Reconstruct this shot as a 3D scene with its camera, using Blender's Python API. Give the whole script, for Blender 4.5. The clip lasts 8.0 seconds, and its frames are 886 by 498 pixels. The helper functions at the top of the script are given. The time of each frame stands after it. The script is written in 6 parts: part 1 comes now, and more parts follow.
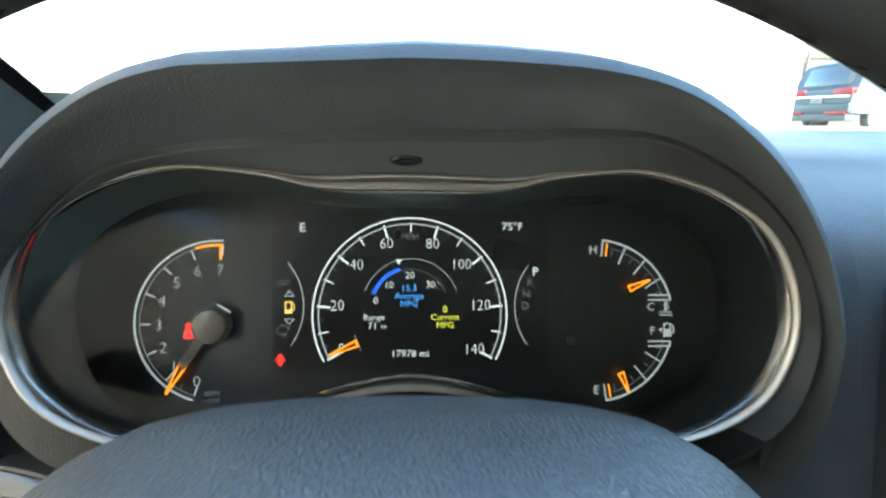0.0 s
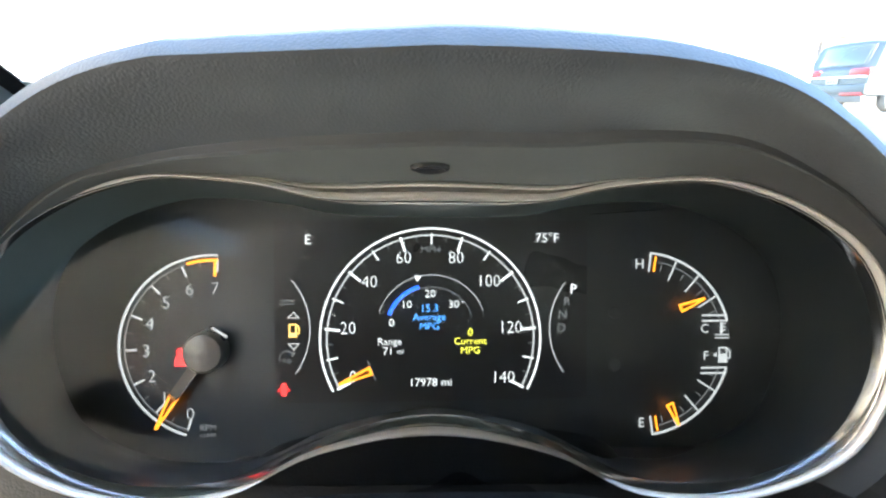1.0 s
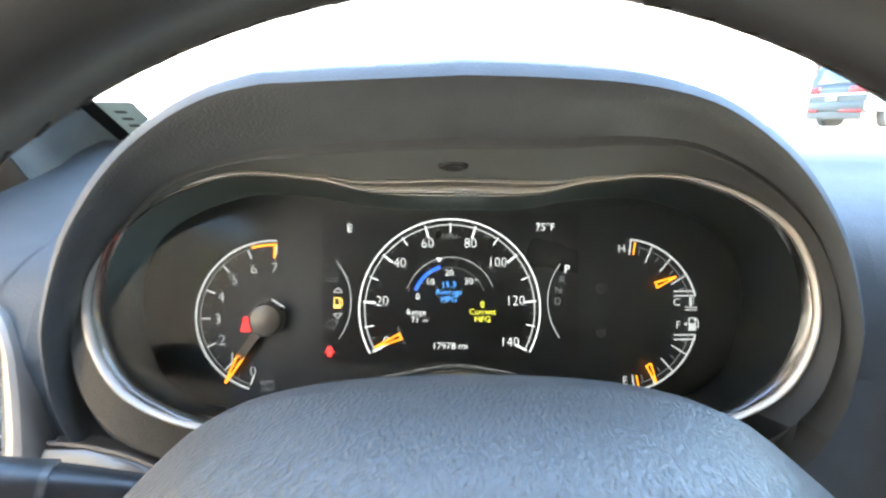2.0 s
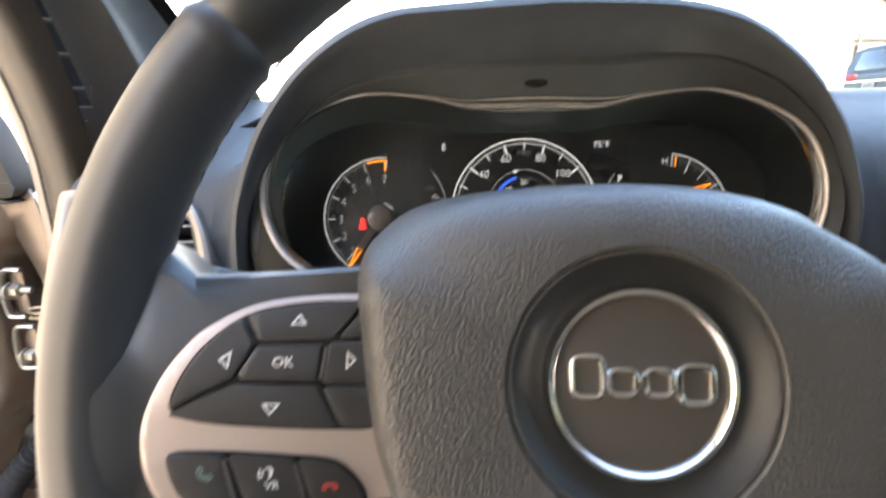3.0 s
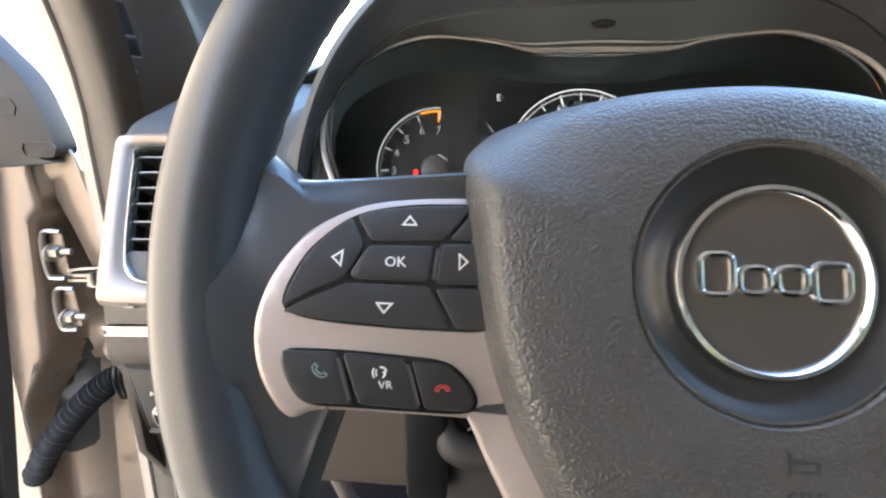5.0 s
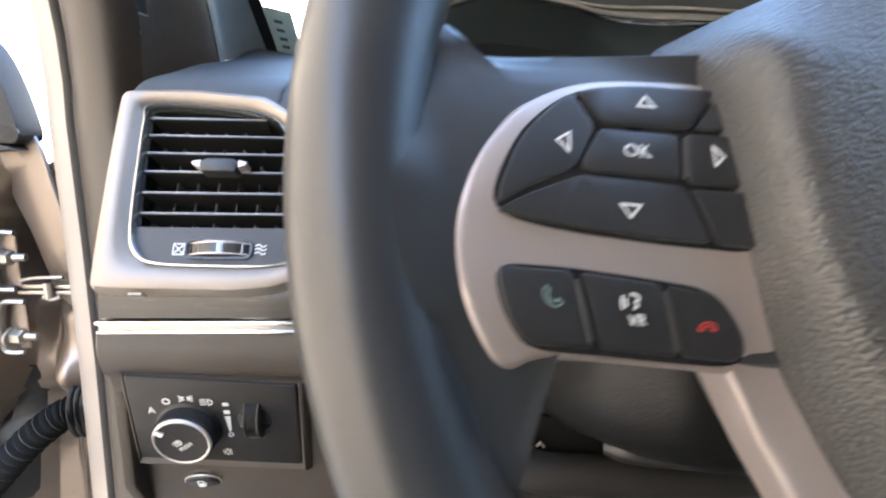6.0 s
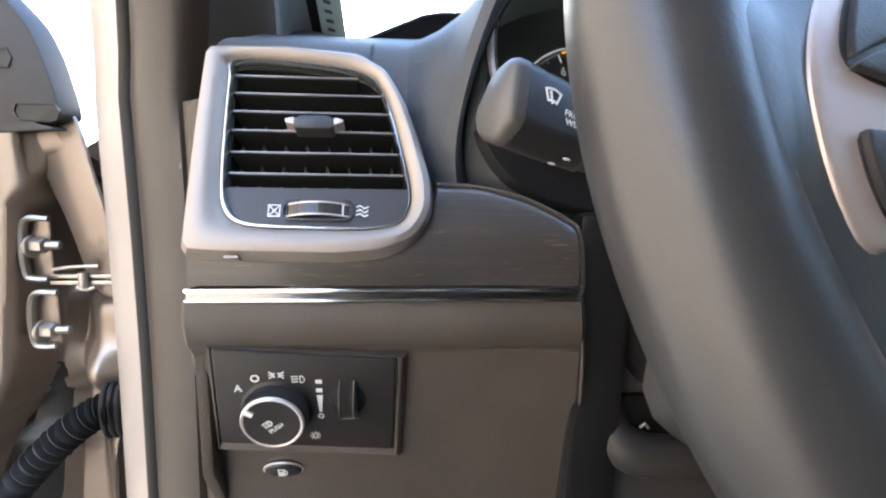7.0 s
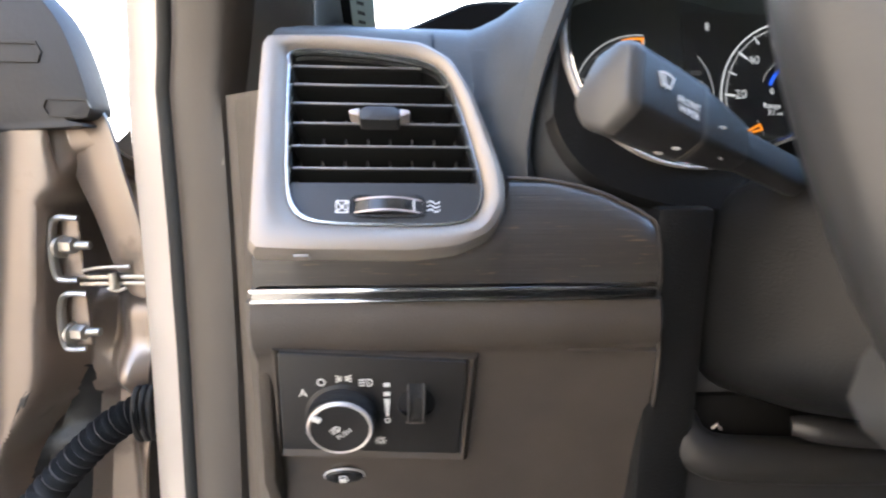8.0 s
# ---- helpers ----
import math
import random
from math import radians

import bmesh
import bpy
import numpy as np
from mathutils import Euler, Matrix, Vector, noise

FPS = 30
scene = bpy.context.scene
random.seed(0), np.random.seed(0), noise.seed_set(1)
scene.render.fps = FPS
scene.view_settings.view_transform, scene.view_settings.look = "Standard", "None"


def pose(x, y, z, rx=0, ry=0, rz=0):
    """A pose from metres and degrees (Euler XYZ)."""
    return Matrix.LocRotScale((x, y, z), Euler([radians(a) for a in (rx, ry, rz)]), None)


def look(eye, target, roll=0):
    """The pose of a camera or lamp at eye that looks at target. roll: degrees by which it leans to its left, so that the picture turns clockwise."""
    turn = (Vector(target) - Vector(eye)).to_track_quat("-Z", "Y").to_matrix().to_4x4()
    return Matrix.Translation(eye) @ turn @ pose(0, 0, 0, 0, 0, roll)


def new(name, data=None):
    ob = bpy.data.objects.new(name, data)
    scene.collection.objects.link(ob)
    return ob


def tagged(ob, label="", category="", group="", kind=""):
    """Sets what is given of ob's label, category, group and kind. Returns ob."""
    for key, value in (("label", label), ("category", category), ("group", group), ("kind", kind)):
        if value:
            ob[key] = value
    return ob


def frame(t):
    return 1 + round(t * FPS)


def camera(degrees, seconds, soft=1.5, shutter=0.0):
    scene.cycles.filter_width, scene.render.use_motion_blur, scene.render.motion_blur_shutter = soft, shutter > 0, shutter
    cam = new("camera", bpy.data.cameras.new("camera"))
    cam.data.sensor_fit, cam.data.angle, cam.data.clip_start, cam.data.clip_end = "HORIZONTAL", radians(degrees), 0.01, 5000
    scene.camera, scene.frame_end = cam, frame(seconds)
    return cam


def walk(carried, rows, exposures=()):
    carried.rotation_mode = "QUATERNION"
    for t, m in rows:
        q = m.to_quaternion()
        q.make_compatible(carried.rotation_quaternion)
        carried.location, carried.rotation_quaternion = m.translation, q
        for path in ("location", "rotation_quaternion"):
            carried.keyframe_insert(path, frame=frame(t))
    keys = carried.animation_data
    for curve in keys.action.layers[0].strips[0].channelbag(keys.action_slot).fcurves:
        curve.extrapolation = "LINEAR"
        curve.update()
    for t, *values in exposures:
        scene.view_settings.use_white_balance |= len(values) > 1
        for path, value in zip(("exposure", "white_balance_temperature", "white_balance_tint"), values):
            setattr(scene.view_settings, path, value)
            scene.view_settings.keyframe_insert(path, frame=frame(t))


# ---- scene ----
cam = camera(84.4, 8.0, soft=2.2, shutter=0.4)
METRES, EYE, TILT, LEAN, TURN = 0.47, 1.25, -15.0, -0.9, -2.0
ROWS = [
    (0.0, 0.0, 0.0, 0.0, 0.0, 0.0, 0.0),
    (0.5, -0.0111, 0.0674, 0.0333, 0.28, -1.61, 0.04),
    (1.0, -0.0199, 0.0749, 0.0326, 0.74, -1.87, 0.03),
    (2.5, -0.0666, -0.1398, -0.0343, 1.77, 0.76, 0.37),
    (3.0, -0.1197, -0.201, -0.1351, 3.75, -0.22, 0.63),
    (3.5, -0.1549, -0.2168, -0.1843, 4.92, -2.34, 0.52),
    (4.0, -0.1607, -0.2189, -0.1862, 5.41, -3.33, 0.43),
    (4.5, -0.1632, -0.2177, -0.1844, 6.05, -3.01, 0.32),
    (6.0, -0.3506, -0.1059, -0.2752, -1.04, 3.67, 0.11),
    (6.5, -0.4404, -0.0671, -0.3132, -1.99, 4.59, 0.54),
    (7.0, -0.4822, -0.0606, -0.327, -2.21, 5.23, 0.5),
    (7.5, -0.4859, -0.0499, -0.3326, -2.15, 5.57, 0.77),
    (8.0, -0.5573, -0.0349, -0.3243, -2.23, 4.89, 1.02),
]
EXPOSURES = [(0.0, 4.4, 6200, -8), (0.2, 4.1, 6350, -4), (0.5, 3.8, 6600, 0), (0.75, 3.95, 6450, 5), (0.9, 4.88, 6300, 3), (1.1, 5.32, 6300, 3), (2.5, 5.07, 6950, 3), (3.0, 4.47, 7100, 10), (4.0, 4.75, 6600, 9), (4.5, 4.7, 6500, 8), (6.0, 4.4, 6400, 8), (6.5, 4.34, 6350, 8), (7.0, 4.2, 6350, 9), (8.0, 4.22, 6350, 9)]
walk(cam, [(t, pose(0, 0, EYE, TILT, LEAN, TURN) @ pose(METRES * x, METRES * y, METRES * z, 90 + pitch, roll, yaw)) for t, x, y, z, yaw, pitch, roll in ROWS], EXPOSURES)

# ---- light ----
SUN_EL, SUN_AZ = 38.0, 158.0        # degrees; azimuth from +y towards +x: behind and to the right
world = bpy.data.worlds.new("sky")
scene.world = world
world.use_nodes = True
sky = world.node_tree.nodes.new("ShaderNodeTexSky")
sky.sky_type, sky.sun_disc = "NISHITA", False
sky.sun_elevation, sky.sun_rotation = radians(SUN_EL), radians(SUN_AZ)
world.node_tree.links.new(sky.outputs[0], world.node_tree.nodes["Background"].inputs[0])
world.node_tree.nodes["Background"].inputs[1].default_value = 0.15
lamp = bpy.data.lights.new("sun", "SUN")
lamp.energy, lamp.angle, lamp.color = 2.7, radians(0.5), (1.0, 0.92, 0.80)
sun = new("sun", lamp)
sa, se = radians(SUN_AZ), radians(SUN_EL)
sun.matrix_basis = look((0, 0, 30), (-30 * math.sin(sa) * math.cos(se), -30 * math.cos(sa) * math.cos(se), 30 - 30 * math.sin(se)))


# ---- materials ----
def mat(name, base, rough=0.5, metal=0.0, vary=0.12, scale=60.0, bump=0.0, bump_scale=400.0, coat=0.0, leather=False, emit=0.0, spec=0.5, streak=None):
    """A procedural surface: base colour varied at two scales, uneven roughness, fine relief."""
    m = bpy.data.materials.new(name)
    m.use_nodes = True
    nt = m.node_tree
    b = nt.nodes["Principled BSDF"]
    N, L = nt.nodes.new, nt.links.new
    b.inputs["Metallic"].default_value = metal
    b.inputs["Coat Weight"].default_value = coat
    b.inputs["Coat Roughness"].default_value = 0.08
    b.inputs["Specular IOR Level"].default_value = spec
    tc = N("ShaderNodeTexCoord")
    src = tc.outputs["Object"]
    if streak:
        mp = N("ShaderNodeMapping")
        mp.inputs["Scale"].default_value = streak
        L(src, mp.inputs["Vector"])
        src = mp.outputs["Vector"]
    n1, n2 = N("ShaderNodeTexNoise"), N("ShaderNodeTexNoise")
    n1.inputs["Scale"].default_value, n1.inputs["Detail"].default_value = scale, 5
    n2.inputs["Scale"].default_value, n2.inputs["Detail"].default_value = scale * 0.12, 3
    L(src, n1.inputs["Vector"]), L(src, n2.inputs["Vector"])
    add = N("ShaderNodeMath")
    add.operation = "ADD"
    L(n1.outputs["Fac"], add.inputs[0]), L(n2.outputs["Fac"], add.inputs[1])
    ramp = N("ShaderNodeMapRange")
    ramp.inputs["From Min"].default_value, ramp.inputs["From Max"].default_value = 0.6, 1.4
    ramp.inputs["To Min"].default_value, ramp.inputs["To Max"].default_value = 1 - vary, 1 + vary
    L(add.outputs[0], ramp.inputs["Value"])
    mul = N("ShaderNodeVectorMath")
    mul.operation = "SCALE"
    mul.inputs[0].default_value = base
    L(ramp.outputs[0], mul.inputs["Scale"])
    L(mul.outputs[0], b.inputs["Base Color"])
    rr = N("ShaderNodeMapRange")
    rr.inputs["From Min"].default_value, rr.inputs["From Max"].default_value = 0.3, 0.7
    rr.inputs["To Min"].default_value, rr.inputs["To Max"].default_value = max(0.02, rough * 0.85), min(1, rough * 1.15)
    L(n2.outputs["Fac"], rr.inputs["Value"]), L(rr.outputs[0], b.inputs["Roughness"])
    if emit:
        mul.inputs[0].default_value = [0.15 * v for v in base]
        b.inputs["Emission Color"].default_value = (*base, 1)
        b.inputs["Emission Strength"].default_value = emit
    if bump:
        bp = N("ShaderNodeBump")
        bp.inputs["Strength"].default_value = min(1.0, bump)
        bp.inputs["Distance"].default_value = 0.42 / bump_scale if leather else 0.0006
        if leather:
            v = N("ShaderNodeTexVoronoi")
            v.feature = "SMOOTH_F1"
            v.inputs["Scale"].default_value = bump_scale
            v.inputs["Smoothness"].default_value = 0.30
            wn = N("ShaderNodeTexNoise")
            wn.inputs["Scale"].default_value, wn.inputs["Detail"].default_value = bump_scale * 0.45, 3
            mix = N("ShaderNodeVectorMath")
            mix.operation = "MULTIPLY_ADD"
            mix.inputs[1].default_value = (0.40 / bump_scale,) * 3
            L(wn.outputs["Color"], mix.inputs[0]), L(tc.outputs["Object"], mix.inputs[2])
            L(tc.outputs["Object"], wn.inputs["Vector"])
            L(mix.outputs[0], v.inputs["Vector"])
            bp.invert = True
            L(v.outputs["Distance"], bp.inputs["Height"])
        else:
            n3 = N("ShaderNodeTexNoise")
            n3.inputs["Scale"].default_value, n3.inputs["Detail"].default_value = bump_scale, 3
            L(src, n3.inputs["Vector"])
            L(n3.outputs["Fac"], bp.inputs["Height"])
        L(bp.outputs["Normal"], b.inputs["Normal"])
    return m


def pane(name, tint=(1, 1, 1), gloss=0.03, ior=1.45):
    """Thin clear sheet: see-through, with a Fresnel reflection."""
    m = bpy.data.materials.new(name)
    m.use_nodes = True
    nt = m.node_tree
    nt.nodes.remove(nt.nodes["Principled BSDF"])
    t, g, f, x = (nt.nodes.new("ShaderNode" + k) for k in ("BsdfTransparent", "BsdfGlossy", "Fresnel", "MixShader"))
    t.inputs[0].default_value = (*tint, 1)
    g.inputs["Roughness"].default_value = gloss
    f.inputs["IOR"].default_value = ior
    nt.links.new(f.outputs[0], x.inputs[0]), nt.links.new(t.outputs[0], x.inputs[1]), nt.links.new(g.outputs[0], x.inputs[2])
    nt.links.new(x.outputs[0], nt.nodes["Material Output"].inputs[0])
    return m


LIT = 0.085                                   # the display's own brightness
M_DASH = mat("dash soft plastic", (0.06435, 0.0696, 0.07475), 0.62, bump=0.4, bump_scale=1000, leather=True, vary=0.12, spec=0.2)
M_LOWER = mat("lower dash plastic", (0.05236, 0.04373, 0.0361), 0.5, bump=0.35, bump_scale=1250, leather=True, vary=0.26, scale=30)
M_INNER = mat("shroud plastic", (0.0529, 0.05586, 0.05763), 0.6, spec=0.25, bump=0.25, bump_scale=1500, vary=0.08)
M_PAD = mat("airbag cover vinyl", (0.050, 0.0485, 0.0465), 0.40, bump=0.84, bump_scale=880, leather=True, vary=0.1, spec=0.6)
M_LEATHER = mat("rim leather", (0.026, 0.027, 0.028), 0.37, bump=0.06, bump_scale=900, leather=True, vary=0.15, scale=40, spec=0.6)
M_THREAD = mat("stitch thread", (0.010, 0.010, 0.010), 0.9, spec=0.1)
M_SATIN = mat("satin silver paint", (0.47, 0.405, 0.375), 0.42, metal=0.65, vary=0.05, scale=20)
M_BEZEL = mat("satin grey bezel paint", (0.272, 0.235, 0.203), 0.50, metal=0.65, vary=0.06, scale=30)
M_LIP = mat("grey chrome lip", (0.42, 0.44, 0.45), 0.24, metal=0.9, vary=0.04)
M_RING = mat("satin ring paint", (0.56, 0.53, 0.50), 0.32, metal=0.35, vary=0.05)
M_GREYRING = mat("satin grey ring paint", (0.20, 0.187, 0.172), 0.36, metal=0.5, vary=0.05)
M_CHROME = mat("chrome", (0.74, 0.73, 0.72), 0.13, metal=1.0, vary=0.02)
M_DARKCHROME = mat("dark chrome", (0.30, 0.29, 0.28), 0.16, metal=1.0, vary=0.05)
M_BLACK = mat("gloss black", (0.018, 0.018, 0.019), 0.25, vary=0.1)
M_DUCT = mat("matt duct plastic", (0.009, 0.009, 0.0095), 0.7, spec=0.15)
M_SLAT = mat("grey slat edge", (0.24, 0.23, 0.22), 0.4, metal=0.6, vary=0.05)
M_VANE = mat("grey vane plastic", (0.030, 0.030, 0.031), 0.5)
M_MATT = mat("matt black plastic", (0.024, 0.024, 0.025), 0.6, bump=0.2, bump_scale=1500)
M_COLUMN = mat("column plastic", (0.010, 0.0102, 0.0105), 0.32, spec=0.24, bump=0.3, bump_scale=900, leather=True)
M_BUTTON = mat("button plastic", (0.023, 0.023, 0.024), 0.42, bump=0.2, bump_scale=1800)
M_SWITCH = mat("switch plate plastic", (0.023, 0.0222, 0.0215), 0.45, bump=0.2, bump_scale=1800, spec=0.3)
M_BOWL = mat("bowl plastic", (0.028, 0.036, 0.039), 0.34, vary=0.06)
M_FACE = mat("gauge face", (0.023, 0.0275, 0.030), 0.5, vary=0.05)
M_SCREEN = mat("display glass", (0.015, 0.016, 0.017), 0.3, vary=0.03)
M_EMBLEM = mat("emblem disc", (0.105, 0.095, 0.087), 0.36, metal=0.6, vary=0.04)
M_WOOD = mat("dark wood veneer", (0.038, 0.033, 0.028), 0.38, vary=0.28, scale=160, streak=(0.08, 1, 3.2), bump=0.3, bump_scale=300, coat=0.3)
M_ICON = mat("printed symbol", (0.72, 0.72, 0.70), 0.5, vary=0.03)
M_ICONRED = mat("red symbol", (0.55, 0.06, 0.05), 0.5, vary=0.03)
M_ICONGREEN = mat("green symbol", (0.15, 0.22, 0.20), 0.5, vary=0.03)
M_WHITE = mat("lit white mark", (0.86, 0.88, 0.90), 0.5, emit=0.62 * LIT, vary=0.0)
M_GREYLIT = mat("dim lit mark", (0.55, 0.56, 0.57), 0.5, emit=0.45 * LIT, vary=0.0)
M_ORANGE = mat("lit orange needle", (1.0, 0.30, 0.02), 0.5, emit=0.9 * LIT, vary=0.0)
M_AMBER = mat("lit amber warning", (1.0, 0.62, 0.16), 0.5, emit=0.8 * LIT, vary=0.0)
M_BLUE = mat("lit blue mark", (0.10, 0.38, 1.0), 0.5, emit=0.9 * LIT, vary=0.0)
M_BLUEBAR = mat("lit deep blue bar", (0.025, 0.13, 0.95), 0.5, emit=0.8 * LIT, vary=0.0)
M_YELLOW = mat("lit yellow mark", (0.95, 0.90, 0.10), 0.5, emit=0.8 * LIT, vary=0.0)
M_RED = mat("lit red warning", (1.0, 0.03, 0.03), 0.5, emit=0.9 * LIT, vary=0.0)
M_PAINT = mat("silver body paint", (0.39, 0.345, 0.295), 0.38, metal=0.25, vary=0.06, scale=12, coat=0.5)
M_STRIP = mat("smooth seal trim", (0.02736, 0.0222, 0.0175), 0.46, vary=0.15, scale=30, bump=0.15, bump_scale=300)
M_PANEL = mat("pillar plastic", (0.105, 0.090, 0.076), 0.5, vary=0.1, bump=0.4, bump_scale=900, leather=True)
M_SHEET = mat("painted sheet metal", (0.1648, 0.1303, 0.1043), 0.36, metal=0.6, vary=0.16, scale=10, bump=0.08, bump_scale=40, coat=0.2)
M_BOOT = mat("boot rubber", (0.013, 0.0125, 0.012), 0.55, vary=0.25, scale=30, spec=0.3, bump=0.2, bump_scale=160)
M_RUBBER = mat("black rubber", (0.0096, 0.0093, 0.009), 0.65, vary=0.2, spec=0.3)
M_PILLAR = mat("pillar trim fabric", (0.115, 0.130, 0.130), 0.75, bump=0.2, bump_scale=900)
M_KICK = mat("kick trim plastic", (0.057, 0.0468, 0.03655), 0.5, bump=0.4, bump_scale=900, leather=True)
M_STEEL = mat("zinc plated steel", (0.30, 0.28, 0.25), 0.45, metal=1.0, vary=0.2, scale=80)
M_BLACKSHEET = mat("black plastic cover", (0.014, 0.012, 0.011), 0.5, vary=0.3, scale=25, spec=0.3, bump=0.3, bump_scale=250)
M_TINTED = pane("tinted side glass", (0.20, 0.21, 0.205), 0.02, 1.3)
M_PRIVACY = pane("privacy glass", (0.11, 0.115, 0.11), 0.02, 1.3)
M_GLASS = pane("windscreen glass", (0.95, 0.97, 0.96), 0.02, 1.1)
M_COVER = pane("cluster cover", (0.97, 0.97, 0.97), 0.08, 1.17)
M_FRIT = mat("black screen edge", (0.005, 0.005, 0.005), 0.8, spec=0.1)
M_CARPET = mat("carpet", (0.012, 0.011, 0.011), 0.95, vary=0.3, scale=300, bump=1, bump_scale=700, spec=0.05)
M_LINER = mat("headliner", (0.50, 0.52, 0.53), 0.9, bump=0.3, bump_scale=900)
M_CABIN = mat("cabin trim", (0.115, 0.118, 0.122), 0.7, vary=0.2, scale=6, bump=0.3, bump_scale=500)
M_ASPHALT = mat("worn concrete", (0.17, 0.152, 0.128), 0.9, vary=0.3, scale=9, bump=0.6, bump_scale=120)
M_WALL = mat("white painted wall", (0.80, 0.79, 0.77), 0.8, vary=0.04, scale=2, bump=0.3, bump_scale=40)
M_TAN = mat("tan stucco", (0.46, 0.375, 0.29), 0.85, vary=0.1, scale=3, bump=0.4, bump_scale=50)
# far building's walls: shade is put into these two dark base colours
M_SHADEDTAN = mat("shaded tan wall", (0.045, 0.037, 0.028), 0.85, vary=0.3, scale=4, bump=0.5, bump_scale=20)
M_SHADEDPINK = mat("shaded pinkish plaster", (0.040, 0.032, 0.028), 0.85, vary=0.2, scale=4, bump=0.4, bump_scale=20)
M_GREYCAR = mat("grey car paint", (0.024, 0.028, 0.031), 0.45, spec=0.25, vary=0.05)
M_CARGLASS = mat("dark car glass", (0.02, 0.022, 0.024), 0.08, vary=0.05)
M_TAIL = mat("red lamp lens", (0.14, 0.008, 0.010), 0.4, spec=0.2)
M_TYRE = mat("tyre rubber", (0.045, 0.045, 0.045), 0.7)
M_PLATE = mat("pale plate", (0.12, 0.115, 0.09), 0.5)
M_PAPER = mat("pale label", (0.24, 0.28, 0.265), 0.6)


def add_flecks(material, colour, scale, low, high):
    """Fine pale streaks over a material's own colour."""
    nt = material.node_tree
    b = nt.nodes["Principled BSDF"]
    old = b.inputs["Base Color"].links[0].from_socket
    tc, mp, no, rg, mx = (nt.nodes.new("ShaderNode" + k) for k in ("TexCoord", "Mapping", "TexNoise", "MapRange", "Mix"))
    mx.data_type = "RGBA"
    mp.inputs["Scale"].default_value = scale
    no.inputs["Scale"].default_value, no.inputs["Detail"].default_value = 1.0, 4
    rg.inputs["From Min"].default_value, rg.inputs["From Max"].default_value = low, high
    L = nt.links.new
    L(tc.outputs["Object"], mp.inputs["Vector"]), L(mp.outputs["Vector"], no.inputs["Vector"]), L(no.outputs["Fac"], rg.inputs["Value"])
    L(rg.outputs[0], mx.inputs["Factor"]), L(old, mx.inputs[6])
    mx.inputs[7].default_value = (*colour, 1)
    L(mx.outputs[2], b.inputs["Base Color"])


add_flecks(M_WOOD, (0.17, 0.115, 0.06), (70, 500, 900), 0.64, 0.78)
add_flecks(M_SHEET, (0.07, 0.055, 0.045), (22, 22, 22), 0.56, 0.72)


# ---- mesh helpers ----
def thing(name, m, label, category, group="", kind=""):
    ob = new(name)
    ob.empty_display_size = 0.05
    ob.matrix_basis = m
    return tagged(ob, label, category, group, kind)


def part(name, bm, material, parent, label="", smooth=True, world_space=None):
    """Link a bmesh as one mesh object under a thing or part. world_space: the thing's pose, if the mesh is in world places."""
    if world_space is not None:
        bm.transform(world_space.inverted())
    bmesh.ops.remove_doubles(bm, verts=bm.verts, dist=1e-7)
    bmesh.ops.recalc_face_normals(bm, faces=bm.faces)
    me = bpy.data.meshes.new(name)
    bm.to_mesh(me)
    bm.free()
    me.materials.append(material)
    if smooth:
        for p in me.polygons:
            p.use_smooth = True
        me.set_sharp_from_angle(angle=radians(38))
    ob = new(name, me)
    if parent is not None:
        ob.parent = parent
    if label:
        tagged(ob, label)
    return ob


def strokes(name, bms, material, parent, label=""):
    """Each stroke of a symbol as a part of its own."""
    for b in bms:
        part(name, b, material, parent, label, smooth=False)


def solid(name, bm, material, label, category, kind="", smooth=True):
    """A top-level object of one mesh, in world places."""
    return tagged(part(name, bm, material, None, "", smooth), label, category, "", kind)


def loft(loops, closed=True, cap0=False, cap1=False):
    bm = bmesh.new()
    rows = [[bm.verts.new(p) for p in lp] for lp in loops]
    n = len(rows[0])
    for a, b in zip(rows, rows[1:]):
        for i in range(n if closed else n - 1):
            j = (i + 1) % n
            bm.faces.new((a[i], a[j], b[j], b[i]))
    if cap0:
        bm.faces.new(rows[0])
    if cap1:
        bm.faces.new(rows[-1])
    return bm


def join(*bms):
    out = bmesh.new()
    for b in bms:
        me = bpy.data.meshes.new("tmp")
        b.to_mesh(me)
        b.free()
        out.from_mesh(me)
        bpy.data.meshes.remove(me)
    return out


def prism(outline, z0, z1, bevel=0.0, segs=2):
    """A polygon in x, y, thickened from z0 to z1, its upper edge rounded."""
    bm = bmesh.new()
    low = [bm.verts.new((x, y, z0)) for x, y in outline]
    top = [bm.verts.new((x, y, z1)) for x, y in outline]
    n = len(outline)
    f = bm.faces.new(top)
    bm.faces.new(low[::-1])
    for i in range(n):
        bm.faces.new((low[i], low[(i + 1) % n], top[(i + 1) % n], top[i]))
    bmesh.ops.recalc_face_normals(bm, faces=bm.faces)
    if bevel:
        bmesh.ops.bevel(bm, geom=list(f.edges), offset=bevel, segments=segs, profile=0.5, affect="EDGES", clamp_overlap=True)
    return bm


def box(x0, x1, y0, y1, z0, z1, bevel=0.0, segs=2):
    bm = bmesh.new()
    bmesh.ops.create_cube(bm, size=1, matrix=Matrix.Translation(((x0 + x1) / 2, (y0 + y1) / 2, (z0 + z1) / 2)) @ Matrix.Diagonal((x1 - x0, y1 - y0, z1 - z0, 1)))
    if bevel:
        bmesh.ops.bevel(bm, geom=bm.edges[:], offset=bevel, segments=segs, profile=0.5, affect="EDGES", clamp_overlap=True)
    return bm


